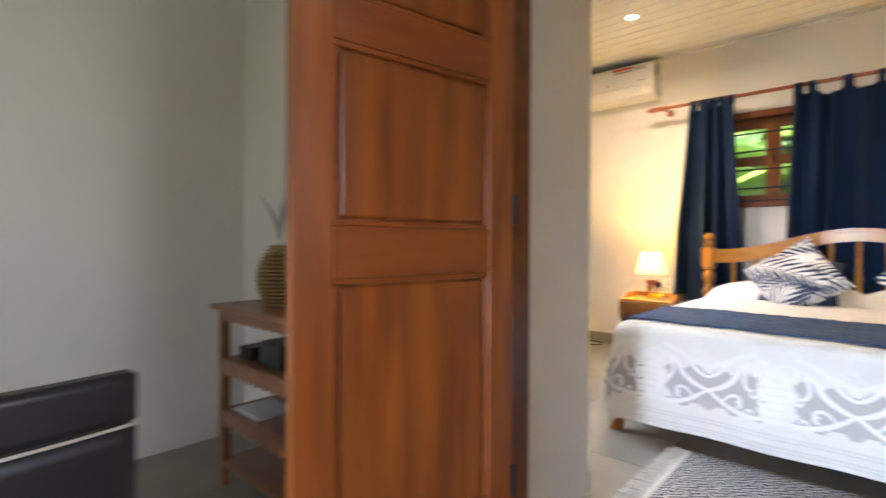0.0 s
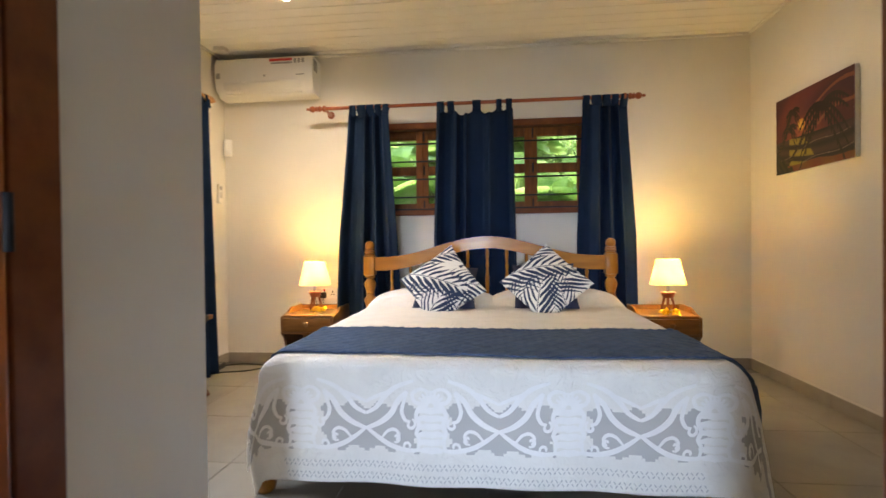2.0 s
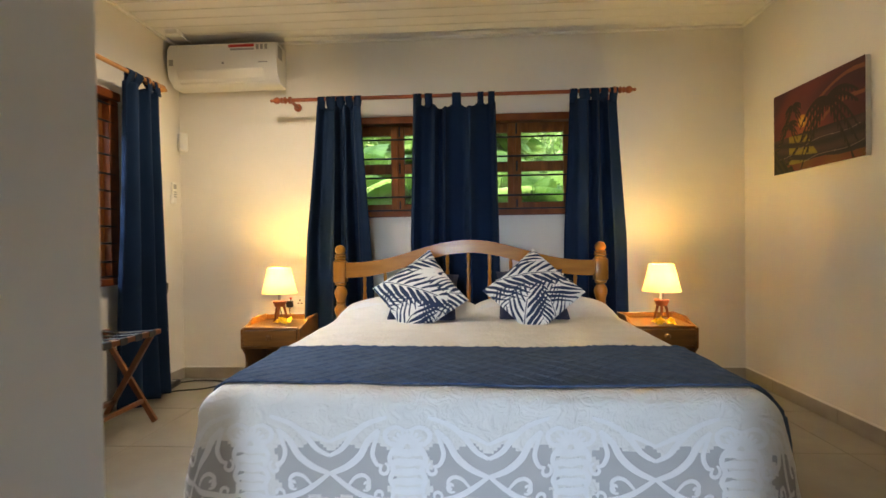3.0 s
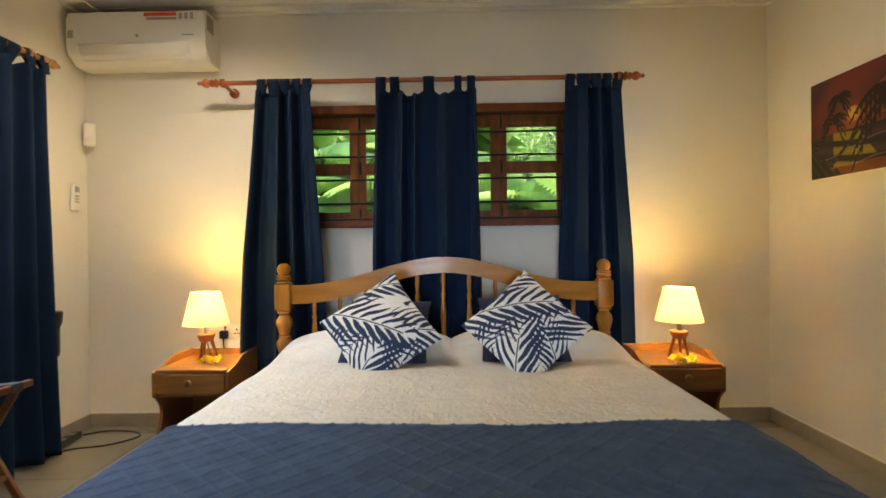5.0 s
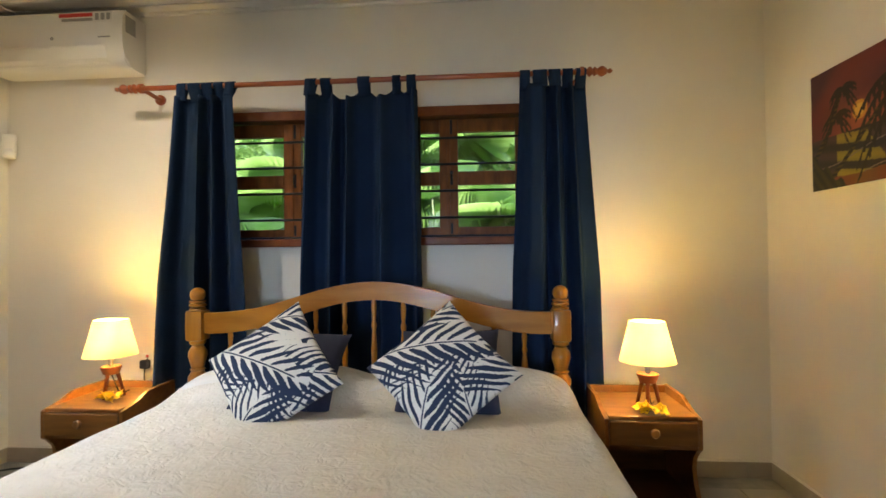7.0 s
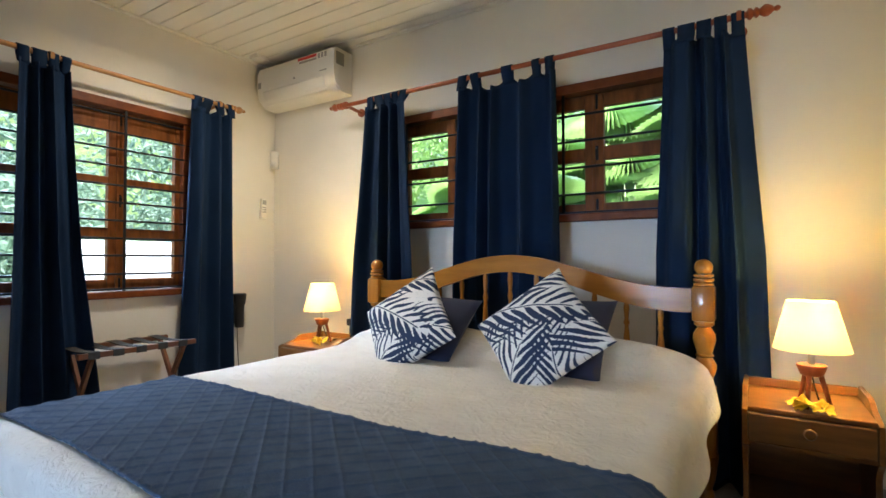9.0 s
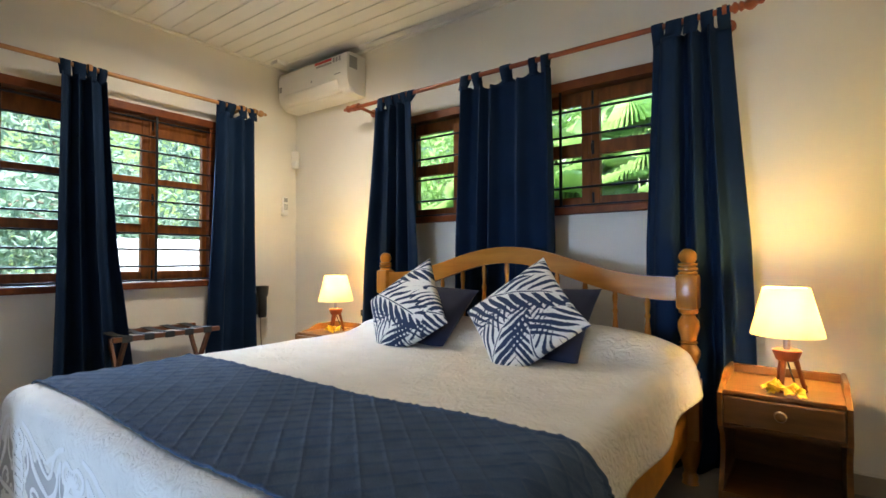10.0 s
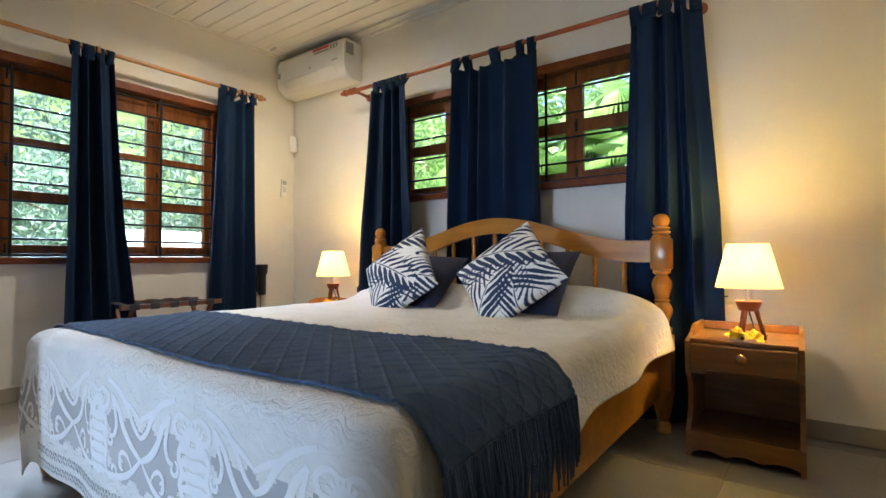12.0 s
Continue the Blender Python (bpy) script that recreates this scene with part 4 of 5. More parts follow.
# ---- painting ----
paint = bpy.data.materials.new("canvas_paint")
paint.use_nodes = True
vn = paint.node_tree
attr = vn.nodes.new("ShaderNodeAttribute")
attr.attribute_name = "paint"
vb = vn.nodes["Principled BSDF"]
vb.inputs["Roughness"].default_value = 0.5
vn.links.new(attr.outputs["Color"], vb.inputs["Base Color"])


def sunset(a, b):
    """Colours of a painted beach sunset; a to the right, b upwards, both 0..1."""
    rgb = np.zeros((len(a), 3))
    sx, sy = 0.37, 0.57
    dist = np.hypot((a - sx) * 1.45, b - sy)
    glow = np.exp(-dist * 3.6)
    swirl = 2.0 * np.sin(4 * a + 3 * b) + 0.8 * np.sin(11 * a - 5 * b)
    cloud = np.clip(0.5 + 0.6 * np.sin(15 * b - 4.5 * a + swirl), 0, 1) * np.clip((b - 0.44) * 4, 0, 1)
    rgb[:, 0] = 0.075 + 0.62 * glow
    rgb[:, 1] = 0.012 + 0.21 * glow ** 1.5
    rgb[:, 2] = 0.020 + 0.045 * glow
    dark = np.stack([0.055 + 0.16 * glow, 0.012 + 0.03 * glow, 0.028 + 0.02 * glow], 1)
    rgb += (dark - rgb) * (cloud * 0.85)[:, None]
    wisp = (np.sin(22 * b - 13 * a + swirl) > 0.86) & (a > 0.55) & (b > 0.5)
    rgb[wisp] = (0.33, 0.11, 0.045)
    rgb[dist < 0.075] = (0.85, 0.40, 0.04)
    rgb[dist < 0.05] = (1.0, 0.62, 0.08)
    sea = b < 0.43
    band = np.sin(46 * (b + 0.05 * a) + 3 * np.sin(3 * a) + 9 * a * (0.4 - b))
    rgb[sea] = np.stack([0.055 + 0.030 * band, 0.030 + 0.014 * band, 0.030 + 0.010 * band], 1)[sea]
    shine = sea & (band > -0.25) & (np.abs(a - 0.30 - 0.25 * (0.43 - b)) < 0.10 + 0.25 * (0.43 - b))
    rgb[shine] = np.stack([0.33 + 0.10 * band, 0.27 + 0.06 * band, 0.030 + 0 * a], 1)[shine]
    foam = sea & (np.abs(np.sin(17 * b - 3.2 * a + 0.5 * np.sin(9 * a))) < 0.07) & (b < 0.34)
    rgb[foam] = (0.30, 0.22, 0.17)
    sand = b < 0.07 + 0.10 * a * (1 - a) + 0.012 * np.sin(14 * a)
    rgb[sand] = np.stack([0.26 + 0 * a, 0.085 + 0.02 * np.sin(20 * a), 0.022 + 0 * a], 1)[sand]
    for bx, by, tx, ty, r in ((0.10, 0.02, 0.64, 0.74, 0.30), (0.02, 0.26, 0.20, 0.60, 0.11), (0.16, 0.55, 0.25, 0.80, 0.10)):
        s = np.clip((b - by) / (ty - by), 0, 1)
        cx = bx + (tx - bx) * s ** 0.92
        trunk = (np.abs(a - cx) < 0.016 * (1.4 - 0.7 * s)) & (b > by) & (b < ty)
        rgb[trunk] = np.stack([0.05 + 0.05 * np.sin(160 * b), 0.032 + 0.032 * np.sin(160 * b), 0.012 + 0 * a], 1)[trunk]
        for side, rise, droop in ((-1, 0.7, 3.4), (-1, 0.1, 3.2), (-1, -0.9, 2.6), (1, 1.0, 2.6), (1, 0.45, 2.2), (1, -0.2, 2.6), (1, -1.2, 1.6), (-1, -2.0, 1.0), (1, -2.4, 1.0)):
            u = side * (a - tx)
            line = ty + rise * u - droop * u * u / (r * 2.2)
            away = b - line
            ragged = 0.42 * r * (1 - np.clip(u / r, 0, 1) ** 2) * (0.6 + 0.4 * np.sin(190 * u))
            frond = (u > 0) & (u < r) & (away < 0.02 * r) & (away > -ragged - 0.02)
            rgb[frond] = (0.020, 0.010, 0.008)
    bush = (b < 0.30 - 1.1 * a + 0.03 * np.sin(60 * a)) & (a < 0.3)
    rgb[bush] = np.stack([0.030 + 0.02 * np.sin(90 * a + 50 * b), 0.026 + 0.016 * np.sin(90 * a + 50 * b), 0.008 + 0 * a], 1)[bush]
    return rgb * 0.62


picture = thing("painting", (1.928, 4.292, 1.458), label="unframed canvas painting of palms at a sunset beach", category="painting")
PW, PH = 0.765, 0.512
bm = box(0.002, 0.027, -PW, 0, 0, PH, 0.003)
part("canvas", bm, white_linen, picture)
bm = sheet(lambda u, v: Vector((0.0, -PW * u, PH * v)), 220, 150)
ob = part("painted_face", bm, paint, picture, "dark orange sunset with black palms")
co = np.empty(len(ob.data.vertices) * 3)
ob.data.vertices.foreach_get("co", co)
co = co.reshape(-1, 3)
layer = ob.data.attributes.new("paint", "FLOAT_COLOR", "POINT")
layer.data.foreach_set("color", np.concatenate([sunset(-co[:, 1] / PW, co[:, 2] / PH), np.ones((len(co), 1))], 1).astype(np.float32).ravel())

# ---- luggage rack ----
rack = thing("luggage_rack", (-2.29, 3.13, 0), label="folding dark wooden luggage rack with black webbing straps", category="luggage rack")
RL, RW, RH = 0.64, 0.32, 0.55
for x in (0.0, RW):
    part("top_rail", box(x - 0.014, x + 0.014, 0, RL, RH - 0.03, RH, 0.004), rack_wood, rack)
for y in (0.07, RL - 0.07):
    for s in (0, 1):
        x0, x1 = (0.0, RW) if s == 0 else (RW, 0.0)
        d = Vector((x1 - x0, 0, RH - 0.02)).normalized()
        ang = math.degrees(math.atan2(x1 - x0, RH - 0.02))
        part("leg", box(-0.016, 0.016, -0.010, 0.010, 0.006, math.hypot(RW, RH - 0.02), 0.003, m=pose(x0, y + (0.022 if s else 0), 0, 0, ang, 0)), rack_wood, rack)
for s in (0, 1):
    xx = 0.24 * RW if s == 0 else 0.76 * RW
    part("stretcher", box(xx - 0.012, xx + 0.012, 0.07, RL - 0.05, 0.115, 0.14, 0.003), rack_wood, rack)
for k in range(5):
    yy = 0.045 + 0.12 * k
    wrap = [(-0.0175, RH - 0.034), (-0.0175, RH + 0.003)] + [(RW * q / 8, RH + 0.003 - 0.010 * math.sin(math.pi * q / 8)) for q in range(9)] + [(RW + 0.0175, RH + 0.003), (RW + 0.0175, RH - 0.034)]
    bm = sheet(lambda u, v: Vector((wrap[round(u * 12)][0], yy + 0.055 * v, wrap[round(u * 12)][1])), 12, 1)
    thicken(part("strap", bm, strap_cloth, rack, "black webbing strap"), 0.003, 0.0)

# ---- rug ----
rug = thing("rug", (-0.62, 1.66, 0), label="woven rug with a navy and cream diamond pattern", category="rug")
GX, GY = 1.24, 0.80
bm = bmesh.new()
box(0, GX, 0, GY, 0.002, 0.009, 0.003, bm)
part("backing", bm, rug_pale, rug)


def weave_slot(u, v):
    x, y = u * GX, v * GY
    if u < 0.015 or u > 0.985:
        return 1
    p, q = (x / 0.13) % 1, (y / 0.10) % 1
    d = abs(p - 0.5) + abs(q - 0.5)
    return 0 if (d * 4.0) % 1 < 0.55 else 1


ob = part("weave", sheet(lambda u, v: Vector((u * GX, v * GY, 0.0115 + 0.001 * math.sin(v * 400))), 248, 160, pick=weave_slot), rug_dark, rug, mats=[rug_dark, rug_pale])
rg = random.Random(4)
for x, s in ((0.0, -1), (GX, 1)):
    bm = bmesh.new()
    for k in range(130):
        yy = GY * (k + 0.5) / 130
        tube([(x, yy, 0.006), (x + s * 0.05, yy + rg.uniform(-0.01, 0.01), 0.006), (x + s * rg.uniform(0.07, 0.09), yy + rg.uniform(-0.02, 0.02), 0.004)], 0.0025, 4, bm)
    tagged(part("fringe", bm, rug_pale, rug, "cream cotton fringe"), kind="stuff")

# ---- hall furniture ----
shelf = thing("shelf_unit", (-1.92, 0.885, 0), label="dark wooden open shelf unit with scalloped edges", category="shelf")
SWD, SD = 0.62, 0.34
for x in (0.02, SWD - 0.055):
    for y in (0.0, SD - 0.035):
        part("leg", box(x, x + 0.035, y, y + 0.035, 0, 0.69, 0.004), shelf_wood, shelf)
part("top", box(-0.015, SWD + 0.015, -0.02, SD, 0.69, 0.71, 0.005), shelf_wood, shelf)
for z in (0.08, 0.28, 0.48):
    part("shelf", box(0.02, SWD - 0.02, 0.005, SD - 0.005, z, z + 0.018, 0.003), shelf_wood, shelf)
for z in (0.69, 0.48, 0.28):
    xs = [0.055 + (SWD - 0.11) * i / 40 for i in range(41)]
    part("scalloped_edge", plate([(x, z - 0.030 - 0.014 * abs(math.sin(9 * math.pi * i / 40))) for i, x in enumerate(xs)] + [(SWD - 0.055, z), (0.055, z)], 0.012, Matrix.Translation((0, 0.004, 0))), shelf_wood, shelf)
for k in range(9):
    part("spindle", lathe([(0.006, 0.496), (0.009, 0.54), (0.006, 0.59), (0.009, 0.64), (0.006, 0.692)], 8, m=Matrix.Translation((0.08 + 0.055 * k, SD - 0.02, 0))), white_plastic, shelf)
wicker = material("wicker", (0.34, 0.22, 0.07), (0.22, 0.14, 0.045), rough=0.6, scale=60, stretch=(1, 1, 5), bump=0.6, bump_scale=120)
vase = thing("vase", (-1.69, 1.03, 0.71), label="round amber woven vase with silvery leaves", category="vase")
bm = bmesh.new()
for k in range(16):
    z = 0.008 + 0.0145 * k
    r = 0.075 * math.sin(math.pi * (0.22 + 0.66 * k / 15)) + 0.012
    lathe([(r - 0.006, z - 0.006), (r, z - 0.003), (r, z + 0.003), (r - 0.006, z + 0.006)], 24, bm)
part("body", bm, wicker, vase, smooth=True)
part("neck", lathe([(0.030, 0.23), (0.034, 0.245), (0.034, 0.252), (0.026, 0.252)], 20), white_plastic, vase)
for k, (ax, ay) in enumerate(((-0.10, -0.03), (-0.06, 0.05), (0.05, 0.02))):
    bm = sheet(lambda u, v: Vector((ax * u * u + (v - 0.5) * 0.035 * math.sin(math.pi * min(1, u * 0.9 + 0.1)), ay * u * u, 0.24 + 0.19 * u)), 10, 2)
    thicken(part("leaf", bm, grey_plastic, vase, "silvery leaf"), 0.0015)
for x, w, h, m in ((-1.84, 0.09, 0.05, black_plastic), (-1.68, 0.16, 0.09, black_plastic)):
    ob = part("box", box(x, x + w, 0.94, 1.08, 0.498, 0.498 + h, 0.006), m)
    tagged(ob, "small black box on a shelf", "box", "shelf boxes")
ob = tagged(part("folded_paper", box(-1.84, -1.64, 0.92, 1.08, 0.298, 0.308, 0.003), white_linen), "small pale folded paper on a shelf", "paper")

leather = material("leather", (0.010, 0.008, 0.010), (0.016, 0.013, 0.016), rough=0.45, scale=20, bump=0.15, bump_scale=150)
piping = material("piping", (0.55, 0.50, 0.44), (0.48, 0.43, 0.38), rough=0.5, scale=30)
chair = thing("chair", (-1.17, 0.08, 0), -90, label="dark upholstered chair with pale piping", category="chair")


def back_curve(x):
    return 0.03 * math.cos(math.pi * x / 0.5)


for z0, z1 in ((0.45, 0.628), (0.638, 0.72)):
    bm = sheet(lambda u, v: Vector((-0.24 + 0.48 * u, 0.20 + back_curve(-0.24 + 0.48 * u) + 0.05 * (z0 + (z1 - z0) * v - 0.45), z0 + (z1 - z0) * v)), 16, 6)
    pad = thicken(part("backrest", bm, leather, chair, smooth=True), 0.04, 0.0)
    zz = z1 + 0.002
    if z0 < 0.6:
        part("piping", tube([(-0.24 + 0.48 * i / 16, 0.222 + back_curve(-0.24 + 0.48 * i / 16) + 0.05 * (zz - 0.45), zz) for i in range(17)], 0.0032, 6), piping, chair, "pale piped seam")
part("seat", box(-0.24, 0.24, -0.26, 0.20, 0.40, 0.47, 0.02, seg=3), leather, chair, smooth=True)
for x in (-0.22, 0.19):
    for y in (-0.24, 0.19):
        part("leg", box(x, x + 0.035, y, y + 0.035, 0, 0.41, 0.003), rack_wood, chair)

# ---- small fixtures ----
pir = thing("motion_sensor", (-2.335, 4.665, 1.79), 40, label="white corner motion sensor on the wall", category="sensor")
part("body", box(-0.032, 0.032, -0.032, 0.024, 0, 0.145, 0.014, seg=3), white_plastic, pir, smooth=True)
part("lens", lathe([(0.024, 0), (0.022, 0.006), (0.012, 0.012), (0.002, 0.014)], 16, m=pose(0, -0.028, 0.035, 90, 0, 0)), white_linen, pir, smooth=True)
remote = thing("remote_control", (WALL_L, 4.580, 1.375), label="white remote control in a wall holder", category="remote")
part("holder", box(0.0, 0.020, -0.030, 0.030, 0.0, 0.075, 0.005), white_plastic, remote)
rc = part("body", box(0.005, 0.026, -0.025, 0.025, 0.005, 0.165, 0.006), white_plastic, remote)
part("display", box(0.0262, 0.0275, -0.018, 0.018, 0.115, 0.150), grey_plastic, rc)
for i in range(3):
    for j in range(3):
        part("button", box(0.0262, 0.0282, -0.017 + 0.013 * i, -0.009 + 0.013 * i, 0.05 + 0.018 * j, 0.06 + 0.018 * j), grey_plastic, rc)
torch = thing("rechargeable_torch", (WALL_L + 0.002, 4.335, 0.53), label="black rechargeable torch hanging on the wall", category="torch")
part("holder", box(0.0, 0.02, -0.03, 0.03, 0.02, 0.20, 0.005), black_plastic, torch)
part("barrel", lathe([(0.030, 0.0), (0.033, 0.02), (0.034, 0.16), (0.046, 0.19), (0.050, 0.25), (0.044, 0.255)], 20, m=Matrix.Translation((0.055, 0, 0))), black_plastic, torch, smooth=True)
part("cord", tube(spline([(0.03, 0, 0.02), (0.025, 0.01, -0.2), (0.02, 0.04, -0.42), (0.03, 0.08, -0.50)], 16), 0.003, 6), black_plastic, torch)
strip = thing("power_strip", (-2.30, 4.33, 0), 8, label="black power strip lying on the floor", category="power strip")
part("body", box(-0.03, 0.03, -0.18, 0.18, 0.002, 0.042, 0.008), black_plastic, strip)
for k in range(4):
    part("outlet", box(-0.018, 0.018, -0.15 + 0.085 * k, -0.11 + 0.085 * k, 0.0425, 0.0445), grey_plastic, strip)
cable = part("cable", tube(spline([(-2.30, 4.52, 0.012), (-2.20, 4.60, 0.006), (-2.02, 4.58, 0.006), (-1.95, 4.50, 0.006), (-2.05, 4.38, 0.006), (-2.22, 4.32, 0.006), (-2.28, 4.20, 0.012)], 50), 0.005, 8), black_plastic, smooth=True)
tagged(cable, "black power cable looped on the floor tiles", "cable")


def socket(at, w, double, label):
    s = thing("wall_socket", at, label=label, category="socket", group="wall sockets")
    part("plate", box(0, w, -0.010, 0, 0, 0.088, 0.003), white_plastic, s)
    for k in range(2 if double else 1):
        cx = w / (4 if double else 2) * (1 + 2 * k)
        for dx, dz, hw, hh in ((0, 0.030, 0.004, 0.009), (-0.012, 0.006, 0.008, 0.003), (0.012, 0.006, 0.008, 0.003)):
            part("pin_hole", box(cx + dx - hw, cx + dx + hw, -0.0112, -0.0102, 0.028 + dz - hh, 0.028 + dz + hh), black_plastic, s)
        part("switch", box(cx - 0.008, cx + 0.008, -0.0135, -0.0102, 0.066, 0.080, 0.001), red_print if k == 0 and double else white_plastic, s)
    return s


socket((-1.535, WALL_B, 0.555), 0.146, True, "white double wall socket beside a nightstand")
socket((1.0, WALL_B, 0.60), 0.088, False, "white single wall socket beside a nightstand")
plug = thing("plug", (-1.50, WALL_B - 0.0115, 0.585), label="black plug with a cord in the socket", category="plug")
part("body", box(-0.025, 0.025, -0.035, 0, -0.025, 0.025, 0.008), black_plastic, plug)
part("cord", tube(spline([(0, -0.02, -0.025), (0.004, -0.03, -0.07), (0.02, -0.04, -0.12)], 10), 0.0035, 6), black_plastic, plug)
jb = thing("junction_box", (-2.24, 4.42, CEIL - 0.035), label="small white junction box on the ceiling", category="junction box")
part("body", box(-0.045, 0.045, -0.04, 0.04, 0, 0.034, 0.004), white_plastic, jb)
part("cord", tube(spline([(0.04, 0.03, 0.02), (0.06, 0.06, -0.01), (0.05, 0.12, 0.0), (0.07, 0.18, -0.03)], 14), 0.004, 6), white_plastic, jb)
# The left fitting is real; the right one goes with the added lamp.
for dx, dy in DOWNLIGHTS:
    d = thing("downlight", (dx, dy, CEIL), label="small lit recessed ceiling downlight, the right one an added fill", category="downlight", group="ceiling downlights")
    bm = lathe([(0.048, 0.0), (0.048, -0.004), (0.036, -0.007), (0.034, -0.002)], 24)
    part("rim", bm, white_plastic, d)
    part("lens", lathe([(0.033, -0.004), (0.031, -0.0075), (0.002, -0.009)], 20), glow_down, d)


def blossoms(at, seed):
    rg = random.Random(seed)
    b = thing("yellow_flowers", at, label="small heap of yellow trumpet blossoms", category="flowers", group="yellow blossoms")
    for k in range(7):
        a, r = rg.uniform(0, 6.28), rg.uniform(0.0, 0.045)
        c = Vector((r * math.cos(a) * 1.3, r * math.sin(a) * 0.8, 0.018 + rg.uniform(0, 0.022) * (1 - r * 15)))
        q = Euler((rg.uniform(-0.9, 0.9), rg.uniform(-0.9, 0.9), rg.uniform(0, 6.28))).to_matrix()
        bm = bmesh.new()

        def f(u, v):
            th = 2 * math.pi * u
            rad = (0.006 + 0.020 * v ** 1.5) * (1 + 0.22 * v * math.cos(5 * th))
            return c + q @ Vector((rad * math.cos(th), rad * math.sin(th), 0.020 * (v - 0.5) - 0.010 * max(0.0, v - 0.7)))

        sheet(f, 25, 6, bm)
        bmesh.ops.remove_doubles(bm, verts=bm.verts, dist=0.0003)
        thicken(part("blossom", bm, petal, b, smooth=True), 0.0008, 0.0)
    return b


blossoms((1.165, 4.185, 0.49), 2)
blossoms((-1.395, 4.265, 0.49), 6)


# ---- garden ----
grass = material("grass", (0.06, 0.10, 0.025), (0.09, 0.13, 0.04), rough=0.9, scale=3, bump=0.5, bump_scale=40)
palm_green = material("palm_green", (0.17, 0.33, 0.06), (0.32, 0.47, 0.14), rough=0.30, scale=4, island=0.2)
leaf_green = material("leaf_green", (0.19, 0.31, 0.09), (0.31, 0.44, 0.17), rough=0.5, scale=2, island=0.2)
# Blue is raised in this leaf colour to imitate haze over the trees.
leaf_hazy = material("leaf_hazy", (0.17, 0.27, 0.17), (0.30, 0.40, 0.29), rough=0.55, scale=2, island=0.2)
bark = material("bark", (0.16, 0.12, 0.085), (0.22, 0.17, 0.12), rough=0.9, scale=9, stretch=(3, 3, 1), bump=0.6, bump_scale=30)
for leafy in (palm_green, leaf_green, leaf_hazy):
    ln, ll = leafy.node_tree.nodes, leafy.node_tree.links
    thin, both = ln.new("ShaderNodeBsdfTranslucent"), ln.new("ShaderNodeMixShader")
    both.inputs[0].default_value = 0.45 if leafy is not palm_green else 0.25
    ll.new(ln["Principled BSDF"].inputs["Base Color"].links[0].from_socket, thin.inputs[0])
    ll.new(ln["Principled BSDF"].outputs[0], both.inputs[1])
    ll.new(thin.outputs[0], both.inputs[2])
    ll.new(both.outputs[0], ln["Material Output"].inputs[0])
tagged(part("ground", box(-400, 400, -400, 400, -0.30, -0.10), grass), "green garden lawn around the house", "ground", "", "structure")


def leaf_cloud(centres, count, size, seed, spread):
    """Many small bent leaves scattered round a set of centres."""
    rg = np.random.RandomState(seed)
    verts, faces = [], []
    for (cx, cy, cz, r) in centres:
        n = int(count * r * r)
        d = rg.normal(size=(n, 3))
        d /= np.linalg.norm(d, axis=1)[:, None]
        rad = r * (0.55 + 0.5 * rg.rand(n) ** 0.6)
        p = np.array((cx, cy, cz)) + d * rad[:, None] * np.array((1, 1, spread))
        for q in p:
            a = rg.normal(size=3)
            a /= np.linalg.norm(a)
            b = np.cross(a, rg.normal(size=3))
            b /= np.linalg.norm(b)
            s = size * rg.uniform(0.6, 1.3)
            k = len(verts)
            nrm = np.cross(a, b) * s * 0.25
            verts += [q - a * s, q + b * s * 0.38 + nrm, q + a * s, q - b * s * 0.38 + nrm]
            faces += [(k, k + 1, k + 2), (k, k + 2, k + 3)]
    me = bpy.data.meshes.new("leaves")
    me.from_pydata([tuple(v) for v in verts], [], faces)
    return me


def tree(at, height, crown, count, seed, mat, size=0.09, name="tree", label="leafy green garden tree beyond the window", category="tree"):
    rg = random.Random(seed)
    t = thing(name, at, label=label, category=category, group="garden trees" if name == "tree" else "garden shrubs")
    bm = tube([(0, 0, 0), (0.08, 0.05, height * 0.3), (0.0, 0.1, height * 0.62)], [0.13, 0.10, 0.06] if name == "tree" else [0.03, 0.025, 0.015], 10)
    centres = []
    for k in range(9):
        a, q = rg.uniform(0, 6.28), rg.uniform(0.25, 1.0)
        e = Vector((crown * q * math.cos(a), crown * q * math.sin(a), height * rg.uniform(0.35, 0.95)))
        tube([(0.03, 0.06, height * 0.40), e * 0.55 + Vector((0, 0, height * 0.22)), e], [0.05, 0.035, 0.012] if name == "tree" else [0.012, 0.01, 0.006], 6, bm)
        centres.append((*e, crown * rg.uniform(0.38, 0.6)))
    part("trunk", bm, bark, t)
    me = leaf_cloud(centres, count, size, seed, 0.8)
    me.materials.append(mat)
    crown_ob = new("crown", me)
    crown_ob.parent = t
    return t


